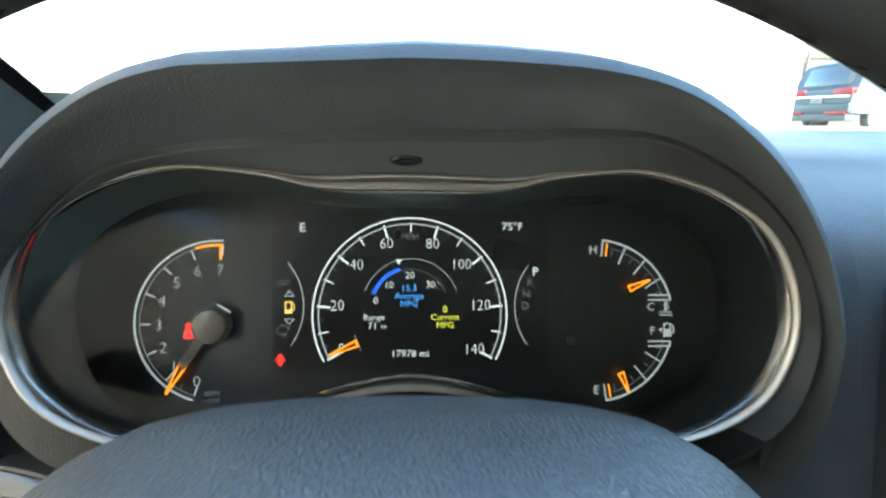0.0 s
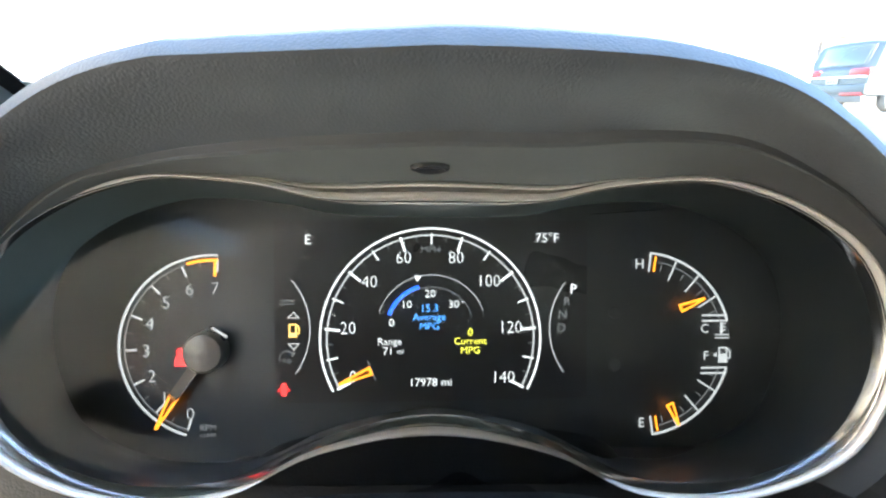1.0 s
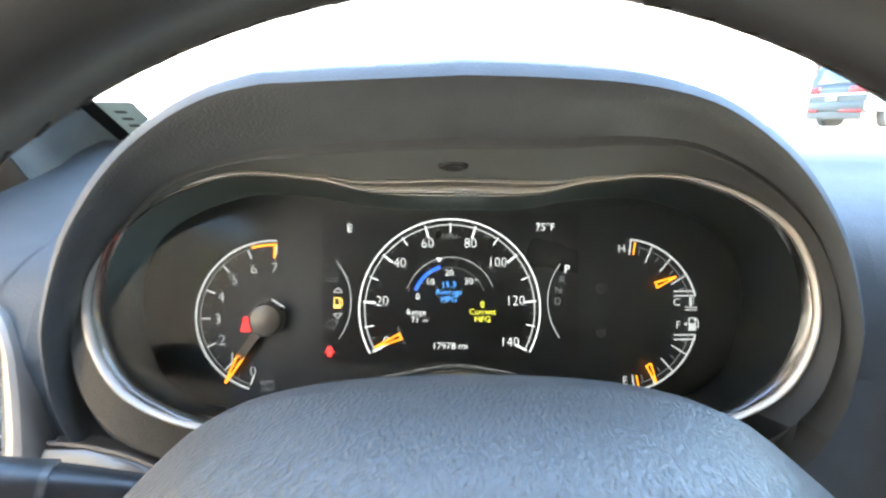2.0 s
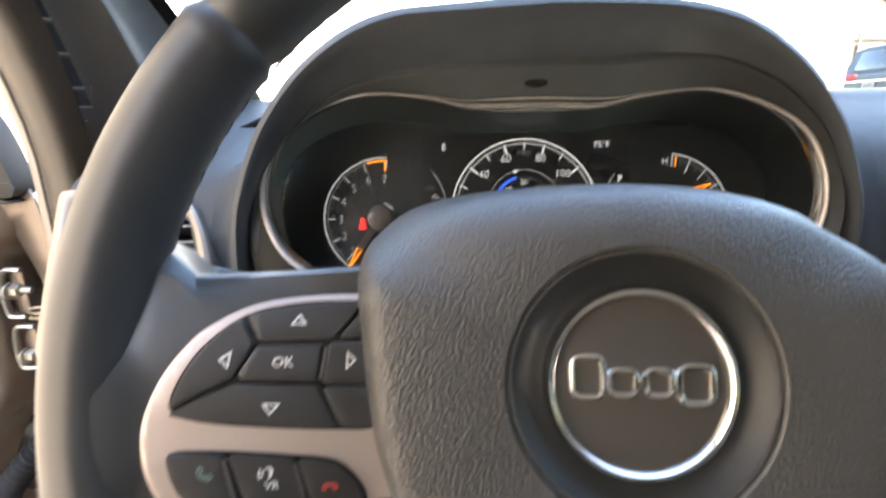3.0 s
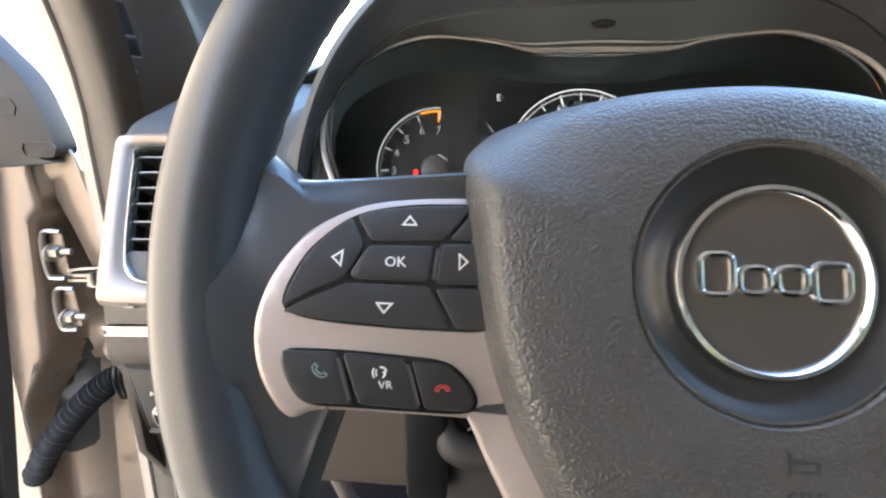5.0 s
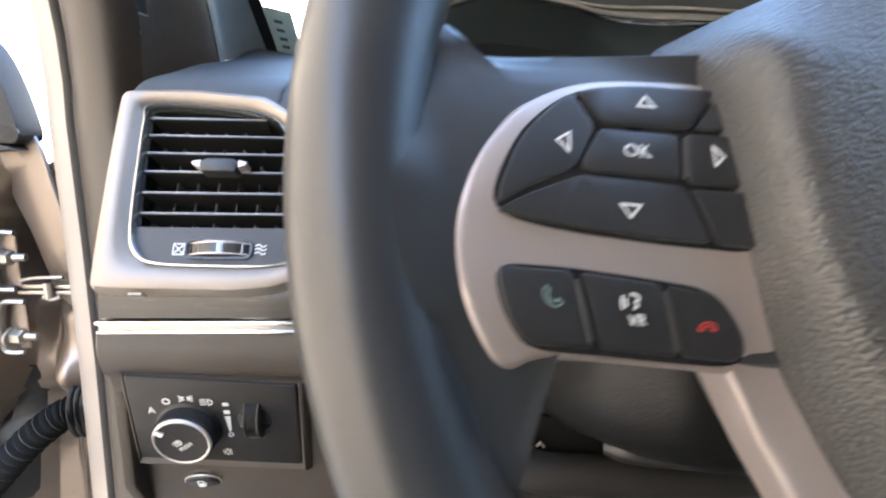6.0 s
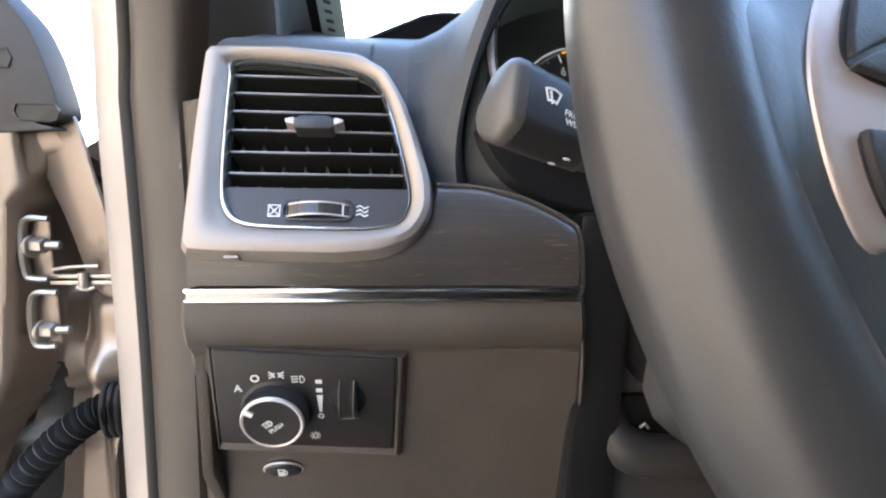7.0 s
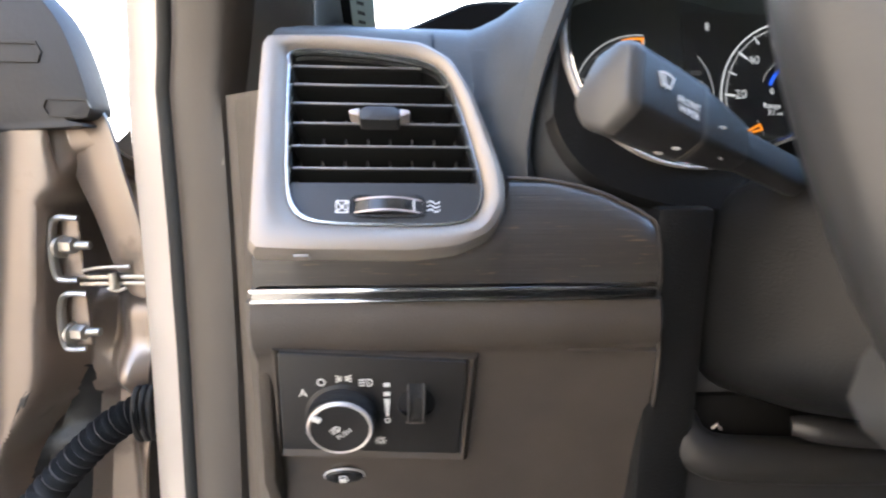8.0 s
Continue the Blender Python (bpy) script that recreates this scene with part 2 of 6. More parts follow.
def spline(pts, per=6, closed=False):
    """A smooth line through the points."""
    P = [Vector(p) for p in pts]
    n = len(P)
    out = []
    for i in range(n if closed else n - 1):
        a = P[(i - 1) % n] if closed or i else P[i] * 2 - P[i + 1]
        b, c = P[i], P[(i + 1) % n]
        d = P[(i + 2) % n] if closed or i + 2 < n else c * 2 - b
        for k in range(per):
            t = k / per
            out.append(0.5 * (2 * b + (c - a) * t + (2 * a - 5 * b + 4 * c - d) * t * t + (3 * b - a - 3 * c + d) * t ** 3))
    if not closed:
        out.append(P[-1])
    return out


def tube(path, r, sides=10, closed=False, caps=True, flat=1.0, up=(0, 0, 1)):
    """A round bar along a path; r may be a function of the way along, 0 to 1."""
    P = [Vector(p) for p in path]
    n = len(P)
    loops = []
    for i, p in enumerate(P):
        t = (P[(i + 1) % n] - P[i - 1]) if closed else (P[min(i + 1, n - 1)] - P[max(i - 1, 0)])
        t.normalize()
        s = t.cross(Vector(up))
        if s.length < 1e-4:
            s = t.cross(Vector((1, 0, 0)))
        s.normalize()
        u = s.cross(t)
        rr = r(i / max(1, n - 1)) if callable(r) else r
        loops.append([p + s * (rr * math.cos(a)) + u * (rr * flat * math.sin(a)) for a in (2 * math.pi * k / sides for k in range(sides))])
    if closed:
        return loft(loops + [loops[0]])
    return loft(loops, True, caps, caps)


def revolve(profile, segs=48, cx=0.0, cy=0.0):
    """A turned shape about the z axis through (cx, cy) from pairs of radius and height."""
    return loft([[(cx + r * math.cos(a), cy + r * math.sin(a), h) for a in (2 * math.pi * k / segs for k in range(segs))] for r, h in profile])


def arc(cx, cy, r0, r1, a0, a1, z0, z1, segs=40):
    """A curved flat band from angle a0 to a1, in degrees."""
    A = [radians(a0 + (a1 - a0) * k / segs) for k in range(segs + 1)]
    loops = [[(cx + r0 * math.cos(a), cy + r0 * math.sin(a), z0), (cx + r1 * math.cos(a), cy + r1 * math.sin(a), z0),
              (cx + r1 * math.cos(a), cy + r1 * math.sin(a), z1), (cx + r0 * math.cos(a), cy + r0 * math.sin(a), z1)] for a in A]
    return loft(loops, True, True, True)


def bar(x0, y0, x1, y1, w0, w1, z0, z1):
    """A straight flat stroke from one point to another, of widths w0 and w1."""
    d = Vector((x1 - x0, y1 - y0))
    s = Vector((-d.y, d.x)).normalized()
    return prism([(x0 + s.x * w0 / 2, y0 + s.y * w0 / 2), (x0 - s.x * w0 / 2, y0 - s.y * w0 / 2), (x1 - s.x * w1 / 2, y1 - s.y * w1 / 2), (x1 + s.x * w1 / 2, y1 + s.y * w1 / 2)], z0, z1)


def text(body, size, x, y, z, align="CENTER", squeeze=1.0, turn=0.0, thin=0.0):
    cu = bpy.data.curves.new("text", "FONT")
    cu.body, cu.size, cu.align_x, cu.align_y, cu.extrude, cu.resolution_u = body, size, align, "CENTER", 0.0001, 2
    cu.offset = -thin * size
    ob = bpy.data.objects.new("text", cu)
    me = bpy.data.meshes.new_from_object(ob)
    bm = bmesh.new()
    bm.from_mesh(me)
    bm.transform(Matrix.Translation((x, y, z)) @ Matrix.Rotation(radians(turn), 4, "Z") @ Matrix.Diagonal((squeeze, 1, 1, 1)))
    bpy.data.objects.remove(ob), bpy.data.curves.remove(cu), bpy.data.meshes.remove(me)
    return bm


def ring_outline(pts, w, z0, z1):
    """A closed line of width w round a polygon, mitred into one band."""
    P = [Vector((x, y)) for x, y in pts]
    n = len(P)
    loops = []
    for i in range(n):
        a, b = (P[i] - P[i - 1]).normalized(), (P[(i + 1) % n] - P[i]).normalized()
        na, nb = Vector((-a.y, a.x)), Vector((-b.y, b.x))
        m = (na + nb) / max(0.35, 1 + na.dot(nb)) * (w / 2)
        o, q = P[i] + m, P[i] - m
        loops.append([(o.x, o.y, z0), (o.x, o.y, z1), (q.x, q.y, z1), (q.x, q.y, z0)])
    return loft(loops + [loops[0]])


def axes(origin, u, v, n):
    return Matrix(((u[0], v[0], n[0], origin[0]), (u[1], v[1], n[1], origin[1]), (u[2], v[2], n[2], origin[2]), (0, 0, 0, 1)))


def mirror_half(half, xc):
    """A closed outline from its right half, top to bottom; pairs of distance from the middle and height."""
    right = [(xc + u, z) for u, z in half]
    left = [(xc - u, z) for u, z in half[-2:0:-1]]
    return right + left


# ---- outside ----
def quad_sheet(name, x0, x1, y0, y1, z, material, label, category):
    bm = bmesh.new()
    bm.faces.new([bm.verts.new(p) for p in ((x0, y0, z), (x1, y0, z), (x1, y1, z), (x0, y1, z))])
    return solid(name, bm, material, label, category, "structure")


quad_sheet("ground", -400, 400, -400, 400, 0.0, M_ASPHALT, "pale sunlit concrete parking lot around the vehicle", "ground")
solid("pavement", box(-40, 80, 8.6, 80, 0.0, 1.05, 0.02), M_ASPHALT, "raised paved lot beyond the white building", "pavement", "structure")


def white_building():
    m = pose(-8, 9.05, 1.05)
    b = thing("building", m, "plain white painted building wall in full sun", "building", kind="structure")
    part("wall", box(-34, 6.70, 9.05, 9.4, 1.05, 4.7), M_WALL, b, world_space=m)
    part("coping", box(-34.1, 6.75, 9.0, 9.45, 4.7, 4.9, 0.02), M_WALL, b, world_space=m)


def far_building():
    m = pose(30, 34, 1.05)
    b = thing("building", m, "distant tan building with a dark rail along its wall", "building", kind="structure")
    part("wall", box(14, 70, 34, 34.4, 1.05, 9.5), M_SHADEDTAN, b, world_space=m)
    part("lower_wall", box(14, 70, 33.6, 33.99, 1.05, 5.2, 0.02), M_SHADEDPINK, b, "pinkish lower wall", world_space=m)
    part("rail", box(14, 70, 33.40, 33.48, 5.9, 6.02), M_MATT, b, "dark horizontal rail", world_space=m)
    for x in (21.0, 25.2, 29.4, 33.6):
        part("rail_post", box(x - 0.06, x + 0.06, 33.40, 33.48, 4.4, 5.9), M_MATT, b, world_space=m)
    part("roof_edge", box(13.8, 70.2, 33.7, 34.6, 9.5, 9.9, 0.03), M_TAN, b, world_space=m)


# unseen wall, added so that sunlit tan throws warm light through the door
def bounce_wall():
    m = pose(-3.4, -8, 0)
    b = thing("building", m, "unseen tan wall added to bounce warm light in from the left", "building", kind="structure")
    part("wall", box(-3.6, -3.2, -16, 3.7, 0, 4.5), M_TAN, b, world_space=m)
    part("coping", box(-3.7, -3.1, -16.1, 3.75, 4.5, 4.7, 0.03), M_WALL, b, world_space=m)


def parked_car():
    """Seen from behind its corner. Local x across, y forwards, z up, origin under the rear bumper's middle."""
    h = radians(-85)
    m = Matrix.Translation((11.75, 14.90, 1.05)) @ Matrix.Rotation(h, 4, "Z") @ Matrix.Diagonal((1.2, 1.2, 1.2, 1))
    c = thing("parked_car", m, "grey-blue sport utility vehicle parked with its tail showing", "car")
    prof = [(0.02, 0.42), (-0.02, 0.62), (0.0, 0.95), (0.10, 1.02), (0.32, 1.62), (0.55, 1.70), (1.6, 1.73), (2.6, 1.66), (3.3, 1.12), (4.3, 1.0), (4.5, 0.75), (4.5, 0.42)]
    loops = []
    for x in (-0.93, -0.90, -0.6, 0, 0.6, 0.90, 0.93):
        k = 1 - 0.05 * (abs(x) / 0.93) ** 4
        loops.append([(x * (1 if z < 1.05 else 1 - 0.16 * (z - 1.05)), y, 0.42 + (z - 0.42) * k) for y, z in prof])
    part("body", loft(loops, True, True, True), M_GREYCAR, c)
    part("rear_window", box(-0.62, 0.62, 0.085, 0.13, 0, 0.44, 0.03), M_CARGLASS, c).matrix_basis = pose(0, 0.02, 1.13, -19)
    part("rear_window_frame", box(-0.68, 0.68, 0.10, 0.15, -0.03, 0.48, 0.03), M_GREYCAR, c).matrix_basis = pose(0, 0.02, 1.13, -19)
    for s in (-1, 1):
        part("tail_lamp", box(s * 0.60 - 0.18 if s > 0 else -0.93, 0.93 if s > 0 else -0.42, -0.03, 0.12, 0.84, 1.0, 0.03), M_TAIL, c, "red tail lamp")
        part("reflector", box(s * 0.60 - 0.28, s * 0.60 + 0.28, -0.075, 0.0, 0.40, 0.47, 0.01), M_TAIL, c, "red bumper reflector")
        part("side_window", box(s * 0.845 - 0.02, s * 0.845 + 0.02, 0.55, 2.6, 1.12, 1.52, 0.03), M_CARGLASS, c)
    part("bumper", box(-0.94, 0.94, -0.06, 0.1, 0.42, 0.66, 0.04), M_GREYCAR, c)
    part("valance", box(-0.88, 0.88, -0.03, 0.25, 0.24, 0.43, 0.03), M_MATT, c, "black lower bumper")
    part("trim_bar", box(-0.88, 0.88, -0.035, 0.03, 0.80, 0.835, 0.008), M_CHROME, c, "bright tailgate bar")
    pl = part("plate", box(-0.16, 0.16, -0.045, -0.005, 0.66, 0.78, 0.008), M_PLATE, c, "pale number plate with plain bars")
    for i in range(3):
        part("bar", box(-0.11 + 0.08 * i, -0.06 + 0.08 * i, -0.049, -0.044, 0.69, 0.75), M_MATT, pl)
    for s in (-1, 1):
        for y in (0.85, 3.6):
            w = part("wheel", revolve([(0.02, 0.10), (0.20, 0.09), (0.215, 0.11), (0.33, 0.11), (0.355, 0.07), (0.355, -0.07), (0.33, -0.11), (0.1, -0.11), (0.02, -0.11)], 32), M_TYRE, c, "black tyre")
            w.matrix_basis = pose(s * 0.84, y, 0.355, 0, 90 * s, 0)
            part("rim", join(revolve([(0.0, 0.115), (0.05, 0.115), (0.06, 0.105), (0.19, 0.10), (0.205, 0.115), (0.21, 0.10)], 24), *[_spoke(k) for k in range(5)]), M_SATIN, w, "silver alloy rim")


def _spoke(k):
    bm = box(-0.022, 0.022, 0.03, 0.2, 0.10, 0.118, 0.004)
    bm.transform(Matrix.Rotation(k * 2 * math.pi / 5, 4, "Z"))
    return bm


white_building(), far_building(), bounce_wall(), parked_car()


# ---- cabin shell ----
CX = 0.37                                     # the vehicle's middle


def screen_y(x, z):
    """Where the windscreen stands forward, at x and height z: raked and bowed."""
    return 0.4258 + 0.695 * (0.712 ** 2 - (x - CX) ** 2) - 1.56 * (z - 1.25)


def cabin():
    lx, rx = -0.46, 1.20
    solid("ceiling", box(lx, rx, -2.2, 0.0, 1.72, 1.78, 0.01), M_LINER, "light grey headliner under the roof", "ceiling", "structure")
    solid("wall_rear", join(box(lx, rx, -2.26, -2.2, 0.42, 1.14), box(lx, rx, -2.26, -2.2, 1.62, 1.72), box(lx, lx + 0.12, -2.26, -2.2, 1.14, 1.62), box(rx - 0.12, rx, -2.26, -2.2, 1.14, 1.62)), M_CABIN, "plain rear of the cabin round the tailgate window", "wall", "structure")
    solid("wall_right", join(box(rx, rx + 0.06, -2.26, 0.9, 0.42, 1.15), box(rx, rx + 0.06, -2.26, -2.05, 1.15, 1.78), box(rx, rx + 0.06, -0.72, -0.60, 1.15, 1.78), box(rx, rx + 0.06, -2.05, -0.72, 1.62, 1.78)), M_CABIN, "plain far side of the cabin with its window openings", "wall", "structure")
    solid("wall_left", join(box(lx - 0.06, lx, -2.26, -0.75, 0.42, 1.15), box(lx - 0.06, lx, -2.26, -2.05, 1.15, 1.78), box(lx - 0.06, lx, -0.87, -0.75, 1.15, 1.78), box(lx - 0.06, lx, -2.05, -0.87, 1.62, 1.78)), M_CABIN, "plain body side behind the door opening, with a window", "wall", "structure")
    solid("floor", box(lx, rx, -2.2, 0.85, 0.36, 0.42), M_CARPET, "dark carpeted footwell floor", "floor", "structure")
    solid("wall_firewall", box(lx, rx, 0.86, 0.90, 0.36, 1.22), M_MATT, "dark bulkhead behind the dashboard", "wall", "structure")
    loops = []
    for i in range(13):
        x = -0.36 + (1.10 + 0.36) * i / 12
        loops.append([(x, screen_y(x, z), z) for z in (1.235, 1.35, 1.45, 1.52, 1.58, 1.64, 1.69, 1.735)])
    ws = solid("window_1", loft(loops, False), M_GLASS, "clear curved windscreen above the dashboard", "windscreen", "structure")
    ws.visible_shadow = False
    sg = solid("window_2", box(rx + 0.02, rx + 0.026, -0.60, 0.90, 1.15, 1.70), M_TINTED, "tinted far side window", "window", "structure")
    sg.visible_shadow = False
    for k, x0, x1, y0, y1 in ((3, rx + 0.02, rx + 0.026, -2.05, -0.72), (4, lx - 0.036, lx - 0.030, -2.05, -0.87), (5, lx + 0.12, rx - 0.12, -2.235, -2.229)):
        w = solid("window_%d" % k, box(x0, x1, y0, y1, 1.14 if k == 5 else 1.15, 1.62), M_PRIVACY, "dark tinted rear window", "window", "structure")
        w.visible_shadow = False


cabin()


def pillar_line(z):
    """Where the pillar trim meets the windscreen."""
    return Vector((-0.3206, 0.4364 - 1.56 * (z - 1.25), z))


def seal_line(z):
    """The black line of the door opening: upright below the belt, then raked with the pillar."""
    k = max(0.0, min(z, 1.46) - 1.15)
    return Vector((-0.4314 + 0.294 * k - 0.03 * max(0.0, 1.0 - z), 0.3335 - 0.308 * k - 1.88 * k * k - 1.5 * max(0.0, z - 1.46), z))


STRIP = Vector((0.049, -0.034, 0))            # from the black line across the rounded trim


def along(profile, zs):
    """A sheet whose section, in x and y, follows the door opening's line."""
    return loft([[seal_line(z) + Vector((x, y, 0)) for x, y in profile] for z in zs], False)


def thick(bm, t):
    bmesh.ops.recalc_face_normals(bm, faces=bm.faces)
    bmesh.ops.solidify(bm, geom=bm.faces[:], thickness=t)
    return bm


ZS = [0.42, 0.6, 0.8, 0.95, 1.05, 1.12, 1.15, 1.18, 1.21, 1.24, 1.27, 1.30, 1.34, 1.38, 1.42, 1.46, 1.55, 1.66]
solid("pillar_body", thick(along([(-0.0045, 0.016), (-0.0055, 0.012), (-0.0105, 0.010), (-0.0265, 0.021), (-0.0405, 0.034), (-0.0455, 0.043), (-0.0460, 0.054), (-0.041, 0.08)], ZS), 0.004), M_PAINT,
      "pale silver painted door pillar edge", "door pillar", "structure")
solid("weather_seal", tube([seal_line(z) for z in ZS], 0.0075, 10, up=(1, 0, 0)), M_RUBBER, "black rubber weather seal along the door opening", "seal", "structure")
section = [(STRIP.x * t + 0.004 - 0.57 * h, STRIP.y * t - 0.82 * h) for t, h in ((0.15, -0.006), (0.155, 0.000), (0.19, 0.0055), (0.28, 0.0090), (0.45, 0.0105), (0.65, 0.0085), (0.85, 0.0055), (0.94, 0.002), (0.97, -0.004), (0.98, -0.014))]
solid("trim_seal_cover", thick(along(section, ZS), 0.003), M_STRIP, "smooth grey-brown rounded trim along the door opening", "trim", "structure")
KZ = [0.42, 0.6, 0.8, 0.95, 1.05, 1.10, 1.145]
solid("trim_kick", thick(loft([[(-0.386, 0.306, z), (-0.378, 0.302, z), (-0.372, 0.296, z), (-0.366, 0.290, z), (-0.338, 0.262, z)] for z in KZ], False), 0.003), M_KICK, "grey-brown plastic trim beside the dashboard end", "trim", "structure")


def panel_point(s, z):
    """A place on the pillar's inner panel: s from the door side to the windscreen."""
    p = (seal_line(z) + STRIP + Vector((0.002, 0.008, 0))).lerp(pillar_line(z), s)
    return p + Vector((0.016 * math.exp(-((s - 0.36) / 0.16) ** 2), 0, 0))


def pillar_trim():
    zz = (1.10, 1.15, 1.19, 1.22, 1.25, 1.28, 1.31, 1.35, 1.40, 1.46, 1.53, 1.62)
    solid("trim_pillar", thick(loft([[panel_point(s, z) for s in (-0.03, 0.0, 0.04, 0.09, 0.14, 0.20, 0.26, 0.31, 0.345, 0.37)] for z in zz], False), 0.003), M_PANEL, "dark plastic windscreen pillar trim", "trim", "structure")
    solid("trim_pillar", thick(loft([[panel_point(s, z) + Vector((0.001, 0, 0)) for s in (0.37, 0.40, 0.45, 0.52, 0.62, 0.75, 0.88, 1.0)] for z in zz], False), 0.003), M_PILLAR, "grey-green fabric face of the windscreen pillar", "trim", "structure")
    edge = []
    for z in (1.20, 1.3, 1.4, 1.5, 1.62):
        p = pillar_line(z)
        edge.append([p + Vector((-0.004, -0.004, 0)), p + Vector((0.0090, 0.0140, 0)), p + Vector((0.0090, 0.018, 0)), p + Vector((-0.004, 0.004, 0))])
    solid("trim_screen_edge", loft(edge, True, True, True), M_FRIT, "black windscreen edge strip", "trim", "structure")
    m = Matrix.Translation(panel_point(0.1, 1.25))
    v = thing("pillar_vent", m, "small dark demister outlet in the pillar trim", "air outlet")

    def patch(s0, s1, z0, z1, lift, skew=0.0):
        rows = []
        for k in range(5):
            z = z0 + (z1 - z0) * k / 4
            rows.append([panel_point(s + skew * (z - z0), z) + Vector((lift, -lift * 0.3, 0)) for s in (s0, s0 + (s1 - s0) * 0.33, s0 + (s1 - s0) * 0.66, s1)])
        return thick(loft(rows, False), 0.001)

    part("frame", patch(-0.004, 0.128, 1.2125, 1.30, 0.0022), M_PANEL, v, "smooth outlet frame", world_space=m)
    for z0, z1 in ((1.2225, 1.2345), (1.2365, 1.2570), (1.2590, 1.2770), (1.2790, 1.2950)):
        part("opening", patch(0.016, 0.094, z0, z1, 0.0036), M_BLACK, v, world_space=m)
        part("slat", tube([panel_point(s, z0) + Vector((0.0042, -0.0014, 0)) for s in (0.014, 0.04, 0.07, 0.096)], 0.0007, 6), M_SATIN, v, world_space=m)
    part("seam", tube([panel_point(s, 1.2115 + 6 * (s - 0.062) ** 2) + Vector((0.0026, -0.0008, 0)) for s in (0.0, 0.03, 0.062, 0.10, 0.128)], 0.0007, 6), M_SATIN, v, "pale lower edge of the outlet", world_space=m)


pillar_trim()


def screen_label():
    """A pale strip on the windscreen's lower corner, with plain bars for its writing."""
    m = Matrix.Translation((-0.305, screen_y(-0.305, 1.248), 1.248))
    t = thing("screen_label", m, "pale green-grey label with plain bars on the windscreen corner", "label")
    on = lambda x, z, d: Vector((x, screen_y(x, z) - d, z))
    part("sheet", thick(loft([[on(x, z, 0.004) for x in (-0.3125, -0.304, -0.297, -0.290)] for z in (1.232, 1.24, 1.25, 1.258, 1.266)], False), 0.0004), M_PAPER, t, world_space=m)
    for z in (1.238, 1.244, 1.250, 1.256):
        part("bar", thick(loft([[on(x, q, 0.0052) for x in (-0.3060, -0.2995)] for q in (z, z + 0.0022)], False), 0.0004), M_MATT, t, world_space=m)


screen_label()


# ---- the open door and its hinge side ----
def rounded2(pts, per=4):
    return [(p.x, p.y) for p in spline([(x, y, 0) for x, y in pts], per, True)]


